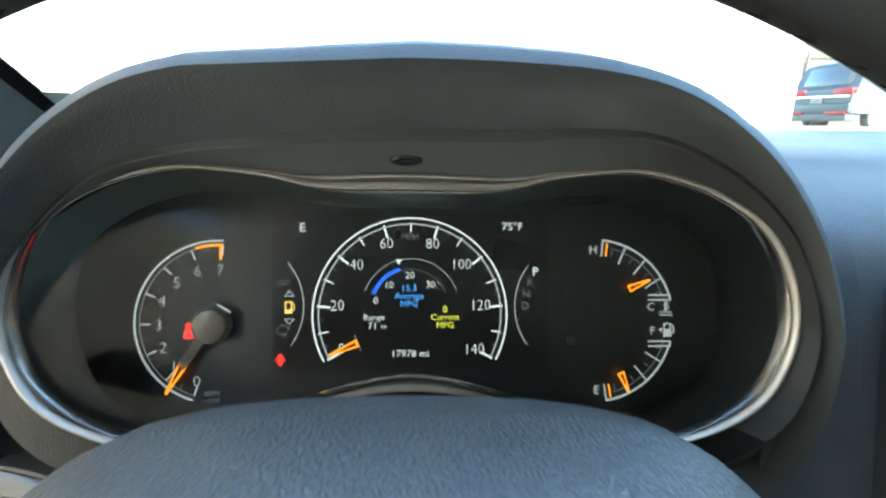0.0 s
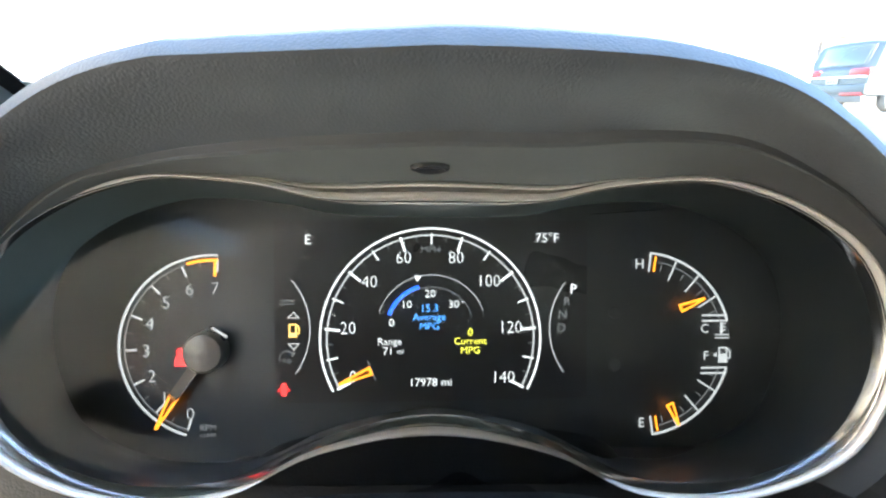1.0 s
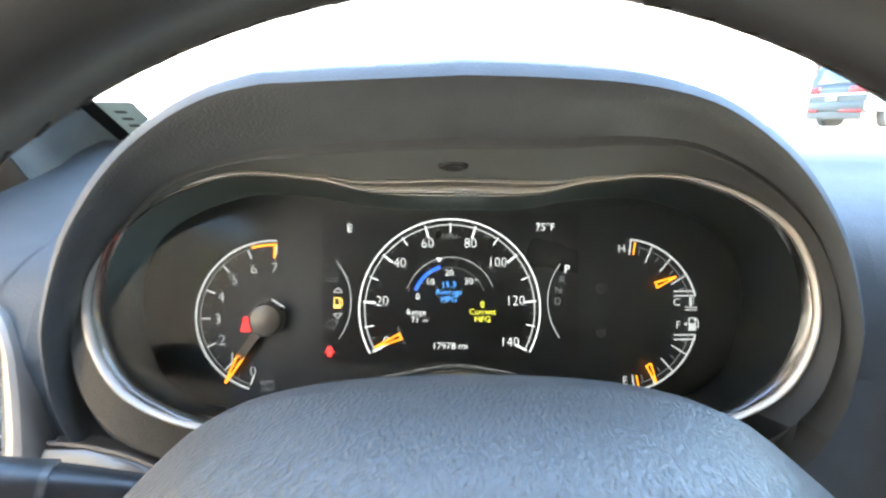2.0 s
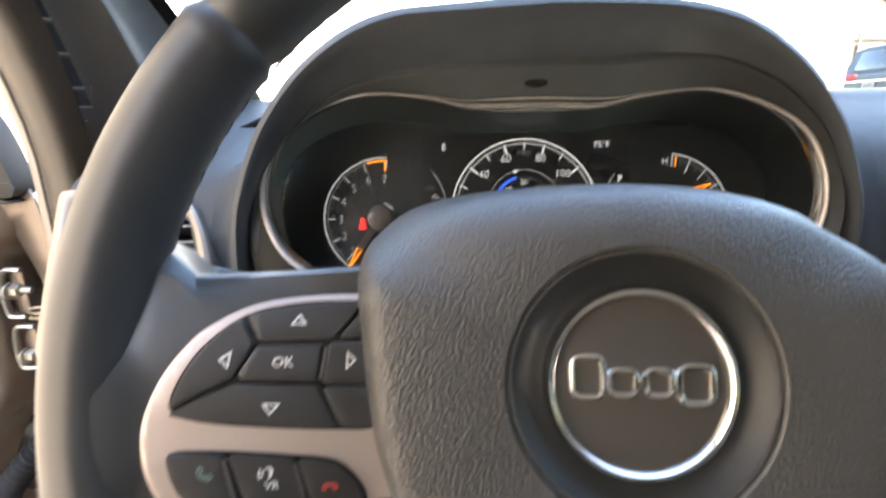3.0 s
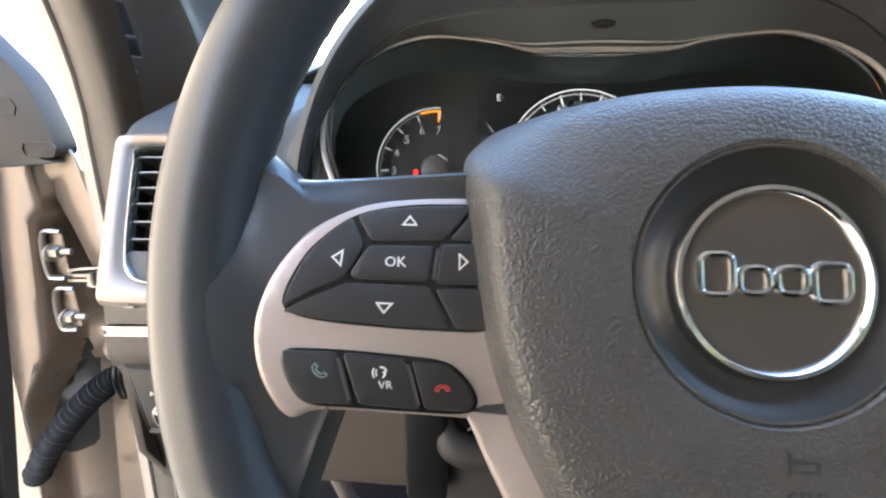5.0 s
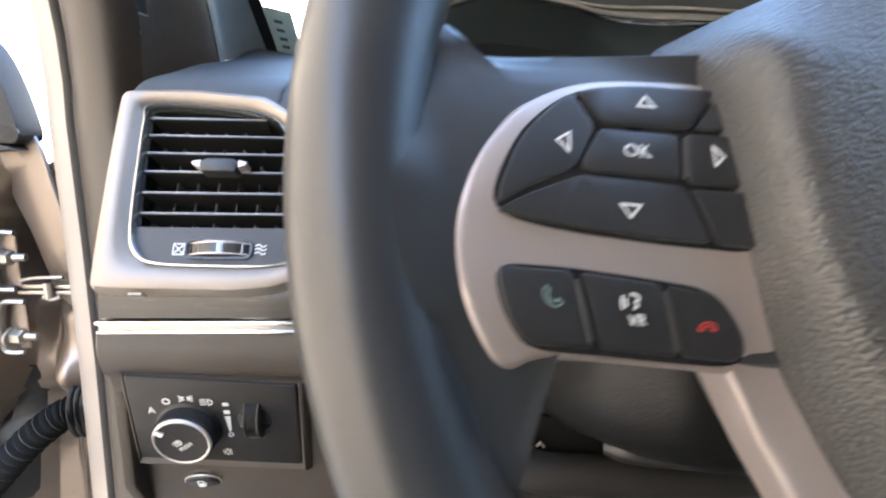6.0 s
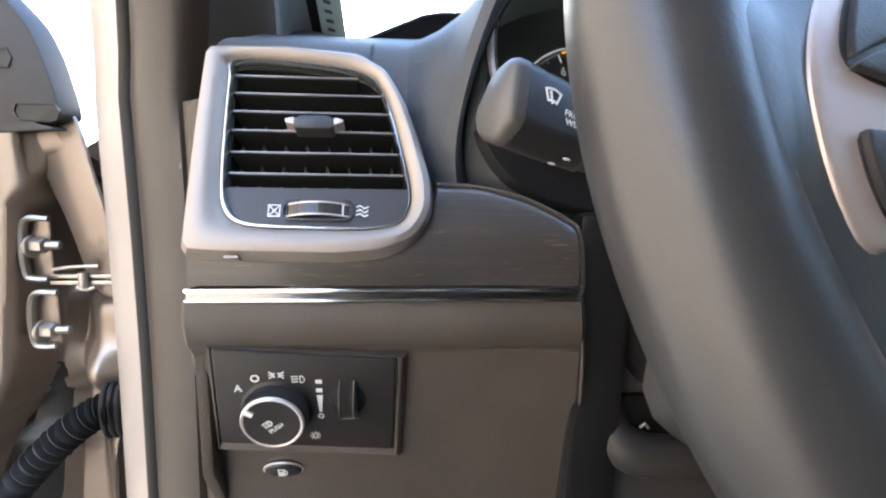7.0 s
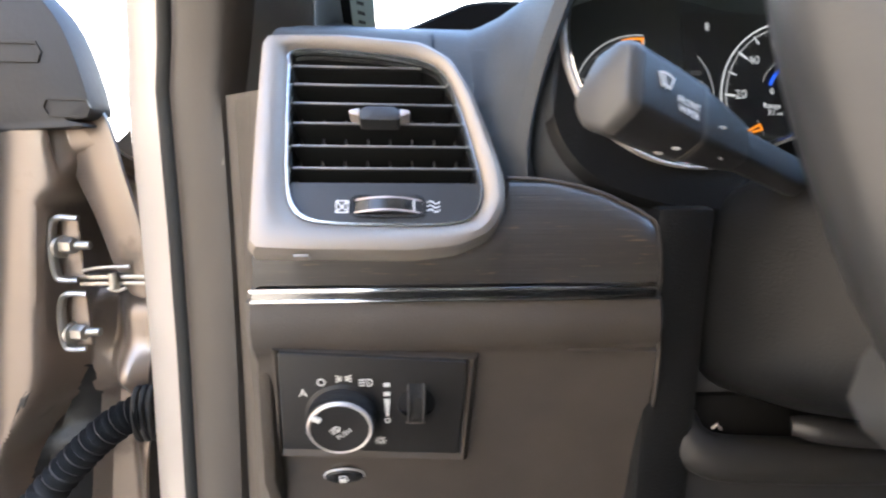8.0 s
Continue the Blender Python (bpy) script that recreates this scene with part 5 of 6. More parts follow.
def dished(bm):
    """Cut a flat shape finely and bend it to the carrier's slope; either spoke."""
    bmesh.ops.triangulate(bm, faces=bm.faces[:])
    for k in range(-28, 29):
        for no in ((1, 0, 0), (0, 1, 0)):
            at = Vector(no) * 0.006 * k
            bmesh.ops.bisect_plane(bm, geom=bm.verts[:] + bm.edges[:] + bm.faces[:], plane_co=at, plane_no=no, dist=1e-7)
    for v in bm.verts:
        s, x = math.copysign(1, v.co.x), -abs(v.co.x)
        if x < -0.14:
            x = -0.14 + (x + 0.14) * 0.73
        v.co = (-s * x, v.co.y, v.co.z + lift(x, v.co.y))
    return bm


M_STALKEND = mat("grey stalk end", (0.060, 0.058, 0.056), 0.42, vary=0.05)
M_DISH = mat("smooth black vinyl", (0.013, 0.0138, 0.0143), 0.36, vary=0.06)


def even(pts, step):
    """The same closed outline with points at even steps."""
    P = [Vector(p) for p in pts]
    out, left = [], 0.0
    for a, b in zip(P, P[1:] + P[:1]):
        d = (b - a).length
        while left < d:
            q = a.lerp(b, left / d)
            out.append((q.x, q.y))
            left += step
        left -= d
    return out


def handset(x, y, r_, turn, z):
    """An outlined telephone receiver lying over an arch."""
    up = [(r_ * math.cos(a), 0.62 * r_ * math.sin(a)) for a in (math.pi * k / 8 for k in range(9))]
    low = [(0.52 * r_ * math.cos(a), 0.26 * r_ * math.sin(a)) for a in (math.pi * k / 8 for k in range(8, -1, -1))]
    bm = ring_outline(up + [(-r_, -0.22 * r_), (-0.52 * r_, -0.22 * r_)] + low + [(0.52 * r_, -0.22 * r_), (r_, -0.22 * r_)], 0.00038, z, z + 0.0002)
    bm.transform(Matrix.Translation((x, y, 0)) @ Matrix.Rotation(radians(turn), 4, "Z") @ Matrix.Translation((0, -0.2 * r_, 0)))
    return bm


def steering_wheel():
    w = thing("steering_wheel", WHEEL, "dark leather steering wheel with silver spokes and button pads", "steering wheel")
    R, r = 0.1760, 0.0163
    segs, sides = 240, 22
    loops = []
    for k in range(segs):
        a = 2 * math.pi * k / segs
        deg = math.degrees(a) % 360
        seam = min(abs(deg - s) for s in (139, 41, 221, 319))
        groove = 0.0024 * math.exp(-(seam / 0.8) ** 2) - 0.0006 * math.exp(-((seam - 2.2) / 1.0) ** 2)
        lp = []
        for j in range(sides):
            b = 2 * math.pi * j / sides
            cb, sb = math.cos(b), math.sin(b)
            rr = r - groove
            lp.append(((R + rr * cb) * math.cos(a), (R + rr * cb) * math.sin(a), rr * sb * 1.02))
        loops.append(lp)
    part("rim", loft(loops + [loops[0]]), M_LEATHER, w, "dark wrapped leather rim")
    st = []
    for k in range(100):
        a = 2 * math.pi * (k + 0.5) / 100
        ph = radians(25)
        rs = r - 0.0003
        p = [Vector(((R - rs * math.cos(f)) * math.cos(a + da), (R - rs * math.cos(f)) * math.sin(a + da), -rs * math.sin(f) * 1.02)) for f, da in ((ph - 0.10, -0.018), (ph, -0.004), (ph + 0.10, 0.014))]
        st.append(tube(p, 0.00055, 6))
    strokes("stitch", st, M_THREAD, w, "black thread stitches inside the rim")
    # airbag cover
    outl = [(p.x, p.y) for p in spline([(x, y, 0) for x, y in mirror_half(PAD, -0.003)], 6, True)]
    n = 128
    edge = polar(outl, *EM, n)
    circ = [(EM[0] + math.cos(2 * math.pi * k / n), EM[1] + math.sin(2 * math.pi * k / n)) for k in range(n)]
    loops = []
    # how far in from the edge, the height at the sides, the height along the sloping top edge
    for t, h, hc in ((0.0, -0.045, -0.060), (0.0, -0.0070, -0.0435), (0.015, -0.0020, -0.0412), (0.06, 0.0050, -0.0335), (0.11, 0.0100, -0.0248), (0.15, 0.0122, -0.0183), (0.20, 0.0133, -0.0112), (0.26, 0.0137, -0.0044), (0.32, 0.0139, 0.0008), (0.40, 0.0139, 0.0050), (0.50, 0.0139, 0.0082), (0.60, 0.0138, 0.0102), (0.75, 0.0136, 0.0120), (0.88, 0.0133, 0.0127), (1.0, 0.0130, 0.0130)):
        lp = []
        for (ex, ey), (cx, cy) in zip(edge, circ):
            w_ = max(0.0, min(1.0, (ey - 0.024) / 0.036))
            w_ = w_ * w_ * (3 - 2 * w_)
            lp.append((ex + (EM[0] + (cx - EM[0]) * 0.0420 - ex) * t, ey + (EM[1] + (cy - EM[1]) * 0.0420 - ey) * t, h + (hc - h) * w_))
        loops.append(lp)
    for rad, h in ((0.0416, 0.0126), (0.0412, 0.0112), (0.0408, 0.0112), (0.0402, 0.0124), (0.0394, 0.0122)):
        loops.append([(EM[0] + (cx - EM[0]) * rad, EM[1] + (cy - EM[1]) * rad, h) for cx, cy in circ])
    pad = part("airbag_cover", loft(loops), M_PAD, w, "grained grey vinyl airbag cover")
    part("emblem_dish", revolve([(0.0395, 0.0123), (0.0375, 0.0110), (0.0345, 0.0086), (0.0315, 0.0072), (0.028, 0.0068)], 96, *EM), M_DISH, pad, "smooth dished ring round the emblem")
    emb = part("emblem", revolve([(0.0, 0.0104), (0.012, 0.0103), (0.022, 0.0099), (0.0268, 0.0094), (0.028, 0.0068)], 72, *EM), M_EMBLEM, w, "grey metallic emblem disc")
    part("emblem_ring", revolve([(0.0255, 0.0090), (0.0260, 0.0108), (0.0270, 0.0118), (0.0284, 0.0116), (0.0294, 0.0103), (0.0299, 0.0080), (0.0299, 0.0066)], 96, *EM), M_CHROME, emb, "bright chrome ring")
    for x0, x1, y0, y1 in ((-0.0212, -0.0118, -0.0046, 0.0074), (-0.0100, -0.0016, -0.0042, 0.0034), (0.0008, 0.0092, -0.0042, 0.0034), (0.0112, 0.0212, -0.0066, 0.0044)):
        cx, cy, a, b = EM[0] + (x0 + x1) / 2, EM[1] + (y0 + y1) / 2 + 0.0006, (x1 - x0) / 2, (y1 - y0) / 2
        ol = rounded([(cx - a, cy - b), (cx + a, cy - b), (cx + a, cy + b), (cx - a, cy + b)], 0.0030, 5)
        part("badge_shape", tube([(x, y, 0.0104) for x, y in ol], 0.0012, 8, closed=True), M_CHROME, emb, "plain chrome badge shape")
    # embossed mark low on the cover
    for horn in ([(-0.0010, -0.0512), (0.0003, -0.0530), (0.0003, -0.0575), (-0.0010, -0.0592)], [(0.0003, -0.0536), (0.0080, -0.0546), (0.0080, -0.0552), (0.0003, -0.0556)], [(0.0072, -0.0552), (0.0080, -0.0552), (0.0076, -0.0578), (0.0012, -0.0578), (0.0012, -0.0571), (0.0070, -0.0571)]):
        part("embossing", prism(horn, 0.004, 0.0139), M_MATT, pad, smooth=False)
    part("embossing", text("SRS", 0.0060, 0.0038, -0.0650, 0.0139, squeeze=1.25), M_MATT, pad, smooth=False)
    part("embossing", text("AIRBAG", 0.0056, 0.0030, -0.0715, 0.0138), M_MATT, pad, smooth=False)
    # spokes, button pads
    spoke = [(-0.062, 0.034), (-0.088, 0.0328), (-0.115, 0.0312), (-0.140, 0.0298), (-0.1490, 0.0300), (-0.1530, 0.0325), (-0.157, 0.040), (-0.172, 0.045), (-0.176, 0.0), (-0.172, -0.078), (-0.150, -0.092), (-0.1440, -0.085), (-0.1405, -0.070), (-0.1360, -0.052), (-0.130, -0.0465), (-0.090, -0.0490), (-0.062, -0.050)]
    bez_o = [(-0.080, 0.0237), (-0.109, 0.0227), (-0.126, 0.0198), (-0.1410, 0.0112), (-0.1545, -0.002), (-0.1615, -0.018), (-0.1590, -0.034), (-0.1505, -0.0462), (-0.1440, -0.0492), (-0.137, -0.0455), (-0.125, -0.0462), (-0.105, -0.0482), (-0.090, -0.0500), (-0.0895, -0.0498), (-0.0835, -0.0640), (-0.0765, -0.078), (-0.064, -0.102), (-0.030, -0.120), (-0.036, -0.100), (-0.060, -0.078), (-0.070, -0.058), (-0.078, -0.03), (-0.080, 0)]
    btns = [("up_button", [(-0.1250, 0.0158), (-0.1170, 0.0177), (-0.1085, 0.0189), (-0.0985, 0.0195), (-0.0880, 0.0197), (-0.0970, 0.0081), (-0.1203, 0.0075)]),
            ("left_button", [(-0.1270, 0.0150), (-0.1223, 0.0065), (-0.1278, -0.0040), (-0.1480, -0.0134), (-0.1468, -0.0095), (-0.1445, -0.0050), (-0.1412, 0.0003), (-0.1370, 0.0058), (-0.1322, 0.0108)]),
            ("ok_button", [(-0.1209, 0.0061), (-0.1004, 0.0060), (-0.1018, -0.0054), (-0.1252, -0.0047), (-0.1264, -0.0028)]),
            ("right_button", [(-0.0986, 0.0066), (-0.0800, 0.0070), (-0.0800, -0.0062), (-0.1000, -0.0062)]),
            ("corner_button", [(-0.0862, 0.0193), (-0.0800, 0.0193), (-0.0800, 0.0085), (-0.0955, 0.0081)]),
            ("down_button", [(-0.1482, -0.0148), (-0.1270, -0.0060), (-0.1017, -0.0070), (-0.0953, -0.0201), (-0.1088, -0.0196), (-0.1335, -0.0172)]),
            ("corner_button", [(-0.1000, -0.0076), (-0.0800, -0.0076), (-0.0800, -0.0209), (-0.0935, -0.0203)]),
            ("call_button", [(-0.1482, -0.0264), (-0.1298, -0.0272), (-0.1250, -0.0436), (-0.1390, -0.0425), (-0.1436, -0.0392), (-0.1464, -0.0345), (-0.1481, -0.0300)]),
            ("voice_button", [(-0.1280, -0.0274), (-0.1088, -0.0296), (-0.1045, -0.0456), (-0.1232, -0.0436)]),
            ("hang_up_button", [(-0.1072, -0.0298), (-0.0960, -0.0314), (-0.0900, -0.037), (-0.0868, -0.043), (-0.0888, -0.0470), (-0.1030, -0.0458)])]
    for side in (1, -1):
        f = (lambda p: p) if side > 0 else mirrored
        # leather flowing from the rim's crown down to the bezel
        n = 96
        mid = (-0.125 * side, -0.010)
        out = polar(rounded(f(spoke), 0.006), *mid, n)
        loops = []
        for t, drop in ((0.0, -0.020), (0.0, -0.0055), (0.015, -0.0022), (0.05, 0.0), (0.10, 0.0), (0.16, 0.0), (0.23, 0.0), (0.31, 0.0), (0.40, 0.0), (0.55, 0.0), (0.8, 0.0)):
            lp = []
            for x, y in out:
                far = max(0.0, min(1.0, (math.hypot(x, y) - 0.158) / 0.010)) * max(0.0, min(1.0, (0.044 - y) / 0.054, (y + 0.074) / 0.030))
                edge_z = -0.0045 + 0.0203 * far * far * (3 - 2 * far)
                k = min(1.0, t / (0.20 + 0.20 * far))
                q = (x + (mid[0] - x) * t, y + (mid[1] - y) * t)
                z = edge_z + (lift(-abs(q[0]), q[1]) + 0.0022 - edge_z) * k ** 1.5
                lp.append((q[0], q[1], z + drop))
            loops.append(lp)
        part("spoke", loft(loops, True, False, True), M_LEATHER, w)
        part("spoke_bezel", dished(prism(even(rounded(f(bez_o), 0.02, 6), 0.0026), -0.010, 0.0030, 0.0022, 3)), M_SATIN, w, "satin silver spoke bezel")
        # black wells under the buttons
        well1 = [(-0.0800, 0.0206), (-0.1085, 0.0201), (-0.1258, 0.0168), (-0.1370, 0.0078), (-0.1470, -0.0050), (-0.1502, -0.0144), (-0.1340, -0.0182), (-0.1090, -0.0206), (-0.0800, -0.0220)]
        well2 = [(-0.1498, -0.0256), (-0.1290, -0.0264), (-0.1090, -0.0286), (-0.0955, -0.0304), (-0.0890, -0.0368), (-0.0855, -0.0436), (-0.0880, -0.0484), (-0.1050, -0.0470), (-0.1250, -0.0448), (-0.1402, -0.0436), (-0.1472, -0.0352)]
        for wl in (well1, well2):
            part("button_well", dished(prism(rounded(f(wl), 0.008, 4), -0.008, 0.0034)), M_BLACK, w)
        for nm, pts in btns:
            b = part(nm if side > 0 else "plain_button", dished(prism(rounded(f(pts), 0.0016), 0.002, 0.0050, 0.0008, 2)), M_BUTTON, w)
            if side < 0:
                continue
            z = 0.0051
            if nm == "up_button":
                part("symbol", dished(ring_outline([(-0.1105, 0.0128), (-0.1062, 0.0128), (-0.1083, 0.0156)], 0.0005, z, z + 0.0002)), M_ICON, b, smooth=False)
            if nm == "down_button":
                part("symbol", dished(ring_outline([(-0.1178, -0.0122), (-0.1132, -0.0124), (-0.1157, -0.0152)], 0.0005, z, z + 0.0002)), M_ICON, b, smooth=False)
            if nm == "left_button":
                part("symbol", dished(ring_outline([(-0.1288, 0.0040), (-0.1292, -0.0006), (-0.1318, 0.0020)], 0.0005, z, z + 0.0002)), M_ICON, b, smooth=False)
            if nm == "right_button":
                part("symbol", dished(ring_outline([(-0.0923, 0.0034), (-0.0923, -0.0014), (-0.0897, 0.0010)], 0.0005, z, z + 0.0002)), M_ICON, b, smooth=False)
            if nm == "ok_button":
                part("symbol", dished(text("OK", 0.0046, -0.1125, 0.0006, z)), M_ICON, b, smooth=False)
            if nm == "voice_button":
                mouth = [(-0.1166, -0.0318), (-0.1152, -0.0322), (-0.1146, -0.0331), (-0.1157, -0.0336), (-0.1149, -0.0341), (-0.1158, -0.0352)]
                marks = [text("VR", 0.0036, -0.1150, -0.0376, z)] + [bar(*p, *q, 0.00055, 0.00055, z, z + 0.0002) for p, q in zip(mouth, mouth[1:])]
                marks += [arc(-0.1160, -0.0336, r_, r_ + 0.0004, 150, 215, z, z + 0.0002, 6) for r_ in (0.0016, 0.0026)]
                strokes("symbol", [dished(q) for q in marks], M_ICON, b)
            if nm == "call_button":
                part("symbol", dished(handset(-0.1349, -0.0330, 0.0025, 135, z)), M_ICONGREEN, b, "green call symbol", smooth=False)
            if nm == "hang_up_button":
                part("symbol", dished(handset(-0.0974, -0.0388, 0.0022, 0, z)), M_ICONRED, b, "red hang-up symbol", smooth=False)
        for x0, y0, x1, y1 in ((-0.1291, -0.0290, -0.1260, -0.0420), (-0.1081, -0.0312, -0.1050, -0.0442), (-0.0992, 0.0052, -0.1005, -0.0048)):
            part("gap_rib", dished(bar(side * x0, y0, side * x1, y1, 0.0010, 0.0010, 0.003, 0.0054)), M_STALKEND, w)
    low = [(-0.060, -0.098), (-0.040, -0.112), (0.0, -0.118), (0.040, -0.112), (0.060, -0.098), (0.045, -0.172), (0.0, -0.180), (-0.045, -0.172)]
    part("lower_spoke", prism(rounded(low, 0.006), -0.020, -0.004, 0.004, 3), M_LEATHER, w)
    part("hub_back", revolve([(0.02, -0.09), (0.045, -0.085), (0.055, -0.055), (0.058, -0.03)], 40), M_MATT, w, "black rear hub")


steering_wheel()


# ---- left air vent ----
VV = Vector((0, 0.4683, 0.8836))
VENT = axes((-0.275, 0.1995, 1.115), (1, 0, 0), VV, Vector((1, 0, 0)).cross(VV))


def vl(x, z):
    return (x + 0.275, (z - 1.115) / 0.8836)


def air_vent():
    v = thing("air_vent", VENT, "silver-framed black slatted air vent in the dashboard", "air vent")
    outer = [vl(*p) for p in ((-0.334, 1.165), (-0.3335, 1.12), (-0.3315, 1.062), (-0.29, 1.0615), (-0.258, 1.061), (-0.237, 1.063), (-0.222, 1.069), (-0.2135, 1.081), (-0.213, 1.095), (-0.219, 1.116), (-0.2265, 1.137), (-0.237, 1.1545), (-0.252, 1.1635), (-0.294, 1.1665))]
    inner = [vl(*p) for p in ((-0.3155, 1.1575), (-0.3175, 1.148), (-0.317, 1.13), (-0.3145, 1.094), (-0.310, 1.082), (-0.300, 1.0765), (-0.27, 1.0752), (-0.243, 1.0752), (-0.2305, 1.078), (-0.2262, 1.0855), (-0.2265, 1.095), (-0.2345, 1.127), (-0.2405, 1.1435), (-0.2505, 1.152), (-0.275, 1.1562))]
    n = 120
    o2 = [(p.x, p.y) for p in spline([(x, y, 0) for x, y in rounded(outer, 0.004, 2)], 2, True)]
    i2 = [(p.x, p.y) for p in spline([(x, y, 0) for x, y in inner], 4, True)]
    po, pi = polar(o2, 0.0, 0.0, n), polar(i2, 0.0, 0.0, n)
    mix = lambda t, h: [(a[0] + (b[0] - a[0]) * t, a[1] + (b[1] - a[1]) * t, h) for a, b in zip(po, pi)]
    part("bezel", loft([mix(0, -0.030), mix(0, -0.004), mix(0.03, 0.0), mix(0.12, 0.0035), mix(0.35, 0.0050), mix(0.62, 0.0042), mix(0.80, 0.0020), mix(0.88, 0.0)]), M_BEZEL, v, "satin silver bezel")
    part("bezel_lip", loft([mix(0.86, 0.0), mix(0.90, 0.0018), mix(0.95, 0.0020), mix(1.0, 0.0002), mix(1.01, -0.006)]), M_LIP, v, "bright inner lip")
    part("cavity", loft([mix(1.005, -0.002), mix(1.0, -0.055)], True, False, True), M_DUCT, v, "black outlet duct")
    y1 = vl(0, 1.0935)[1]
    xl = min(x for x, y in pi if abs(y - y1) < 0.002)
    xr = max(x for x, y in pi if abs(y - y1) < 0.002)
    body = [p for p in pi if p[1] < y1]
    body.sort(key=lambda p: math.atan2(p[1] - y1 - 0.0005, p[0]))
    part("lower_plate", prism([(xl, y1)] + body + [(xr, y1)], -0.012, -0.0012), M_BUTTON, v, "dark plate under the slats")
    # a thumbwheel lying flat, its ribbed edge standing out of a slot
    at = Matrix.Translation((*vl(-0.2695, 1.0828), -0.0270)) @ Matrix.Rotation(radians(90), 4, "X")
    tw = revolve([(0.020, -0.0034), (0.0294, -0.0034), (0.0299, -0.0028), (0.0299, 0.0028), (0.0294, 0.0034), (0.020, 0.0034)], 120)
    tw.transform(at)
    t = part("thumbwheel", tw, M_BLACK, v, "glossy black thumbwheel")
    part("wheel_frame", ring_outline(rounded([vl(-0.2865, 1.0872), vl(-0.2525, 1.0872), vl(-0.2525, 1.0784), vl(-0.2865, 1.0784)], 0.004), 0.0010, -0.0014, 0.0002), M_BLACK, v, "slot edge")
    for h in (-0.0031, 0.0031):
        hoop = revolve([(0.0294, h - 0.0004), (0.0303, h - 0.0004), (0.0303, h + 0.0004), (0.0294, h + 0.0004)], 120)
        hoop.transform(at)
        part("glint_line", hoop, M_SATIN, t, "bright edge of the thumbwheel")
    for k in range(9):
        rb = box(0.0294, 0.0304, -0.00022, 0.00022, -0.0026, 0.0026)
        rb.transform(at @ Matrix.Rotation(radians(89.0 - 2.2 * k), 4, "Z"))
        part("rib", rb, M_DARKCHROME, t, smooth=False)
    rb = box(0.0294, 0.0305, -0.0003, 0.0003, -0.0026, 0.0026)
    rb.transform(at @ Matrix.Rotation(radians(66.0), 4, "Z"))
    part("mark", rb, M_ICON, t, "white position mark", smooth=False)
    x, y = vl(-0.2905, 1.0828)
    strokes("symbol", [ring_outline([(x - 0.0027, y - 0.0029), (x + 0.0027, y - 0.0029), (x + 0.0027, y + 0.0029), (x - 0.0027, y + 0.0029)], 0.0005, -0.0012, -0.0010), bar(x - 0.0024, y - 0.0026, x + 0.0024, y + 0.0026, 0.0005, 0.0005, -0.0012, -0.0010), bar(x + 0.0024, y - 0.0026, x - 0.0024, y + 0.0026, 0.0005, 0.0005, -0.0012, -0.0010)], M_ICON, v, "closed-outlet symbol")
    x, y = vl(-0.2480, 1.0828)
    strokes("symbol", [*[tube(spline([(x - 0.003, y + d, -0.0011), (x - 0.001, y + d + 0.0008, -0.0011), (x + 0.001, y + d - 0.0006, -0.0011), (x + 0.003, y + d + 0.0004, -0.0011)], 3), 0.00032, 5) for d in (-0.0021, 0.0, 0.0021)]], M_ICON, v, "airflow symbol")
    for i, z in enumerate((1.1525, 1.1428, 1.1330, 1.1230, 1.1118, 1.1012, 1.0915)):
        yv = vl(0, z)[1]
        xs = [p[0] + (q[0] - p[0]) * (yv - p[1]) / (q[1] - p[1]) for p, q in zip(pi, pi[1:] + pi[:1]) if (p[1] - yv) * (q[1] - yv) <= 0 and abs(q[1] - p[1]) > 1e-9]
        a, b = min(xs) + 0.0004, max(xs) - 0.0004
        s = part("slat", box(a, b, yv - 0.0012, yv + 0.0006, -0.026, -0.0035, 0.0006, 1), M_DUCT, v, "black slat with a bright front edge")
        part("slat_edge", box(a, b, yv - 0.0005, yv + 0.0005, -0.0036, -0.0028, 0.0002, 1), M_SLAT, s)
    for i in range(8):
        x = -0.040 + 0.0115 * i
        part("vane", box(x - 0.0005, x + 0.0005, vl(0, 1.094)[1], vl(0, 1.154)[1] - max(0, x - 0.012) * 0.9, -0.052, -0.016), M_VANE, v)
    kx, ky = vl(-0.2735, 1.1235)
    k = part("knob", prism(rounded([(kx - 0.0095, ky - 0.0034), (kx + 0.0095, ky - 0.0034), (kx + 0.0105, ky + 0.002), (kx + 0.007, ky + 0.0046), (kx - 0.007, ky + 0.0046), (kx - 0.0105, ky + 0.002)], 0.0015), -0.004, 0.0050, 0.0012, 2), M_BUTTON, v, "dark grey vent tab")
    for s in (-1, 1):
        part("tab_end", prism(rounded([(kx + s * 0.0095, ky - 0.001), (kx + s * 0.0145, ky + 0.0008), (kx + s * 0.0150, ky + 0.0026), (kx + s * 0.0100, ky + 0.0040)][::s], 0.0012), -0.004, 0.0040, 0.0008, 2), M_SATIN, k, "silver tab end")
    part("release_clip", box(*sorted((vl(-0.3105, 0)[0], vl(-0.3040, 0)[0])), vl(0, 1.0606)[1], vl(0, 1.0616)[1], -0.004, 0.0020), M_BEZEL, v)


air_vent()


# ---- light switch panel ----
SV = Vector((0, -0.2334, 0.9724))
SWITCH = axes((-0.2785, 0.1865, 0.979), (1, 0, 0), SV, Vector((1, 0, 0)).cross(SV))


def sl(x, z):
    return (x + 0.2785, (z - 0.979) / 0.9724)


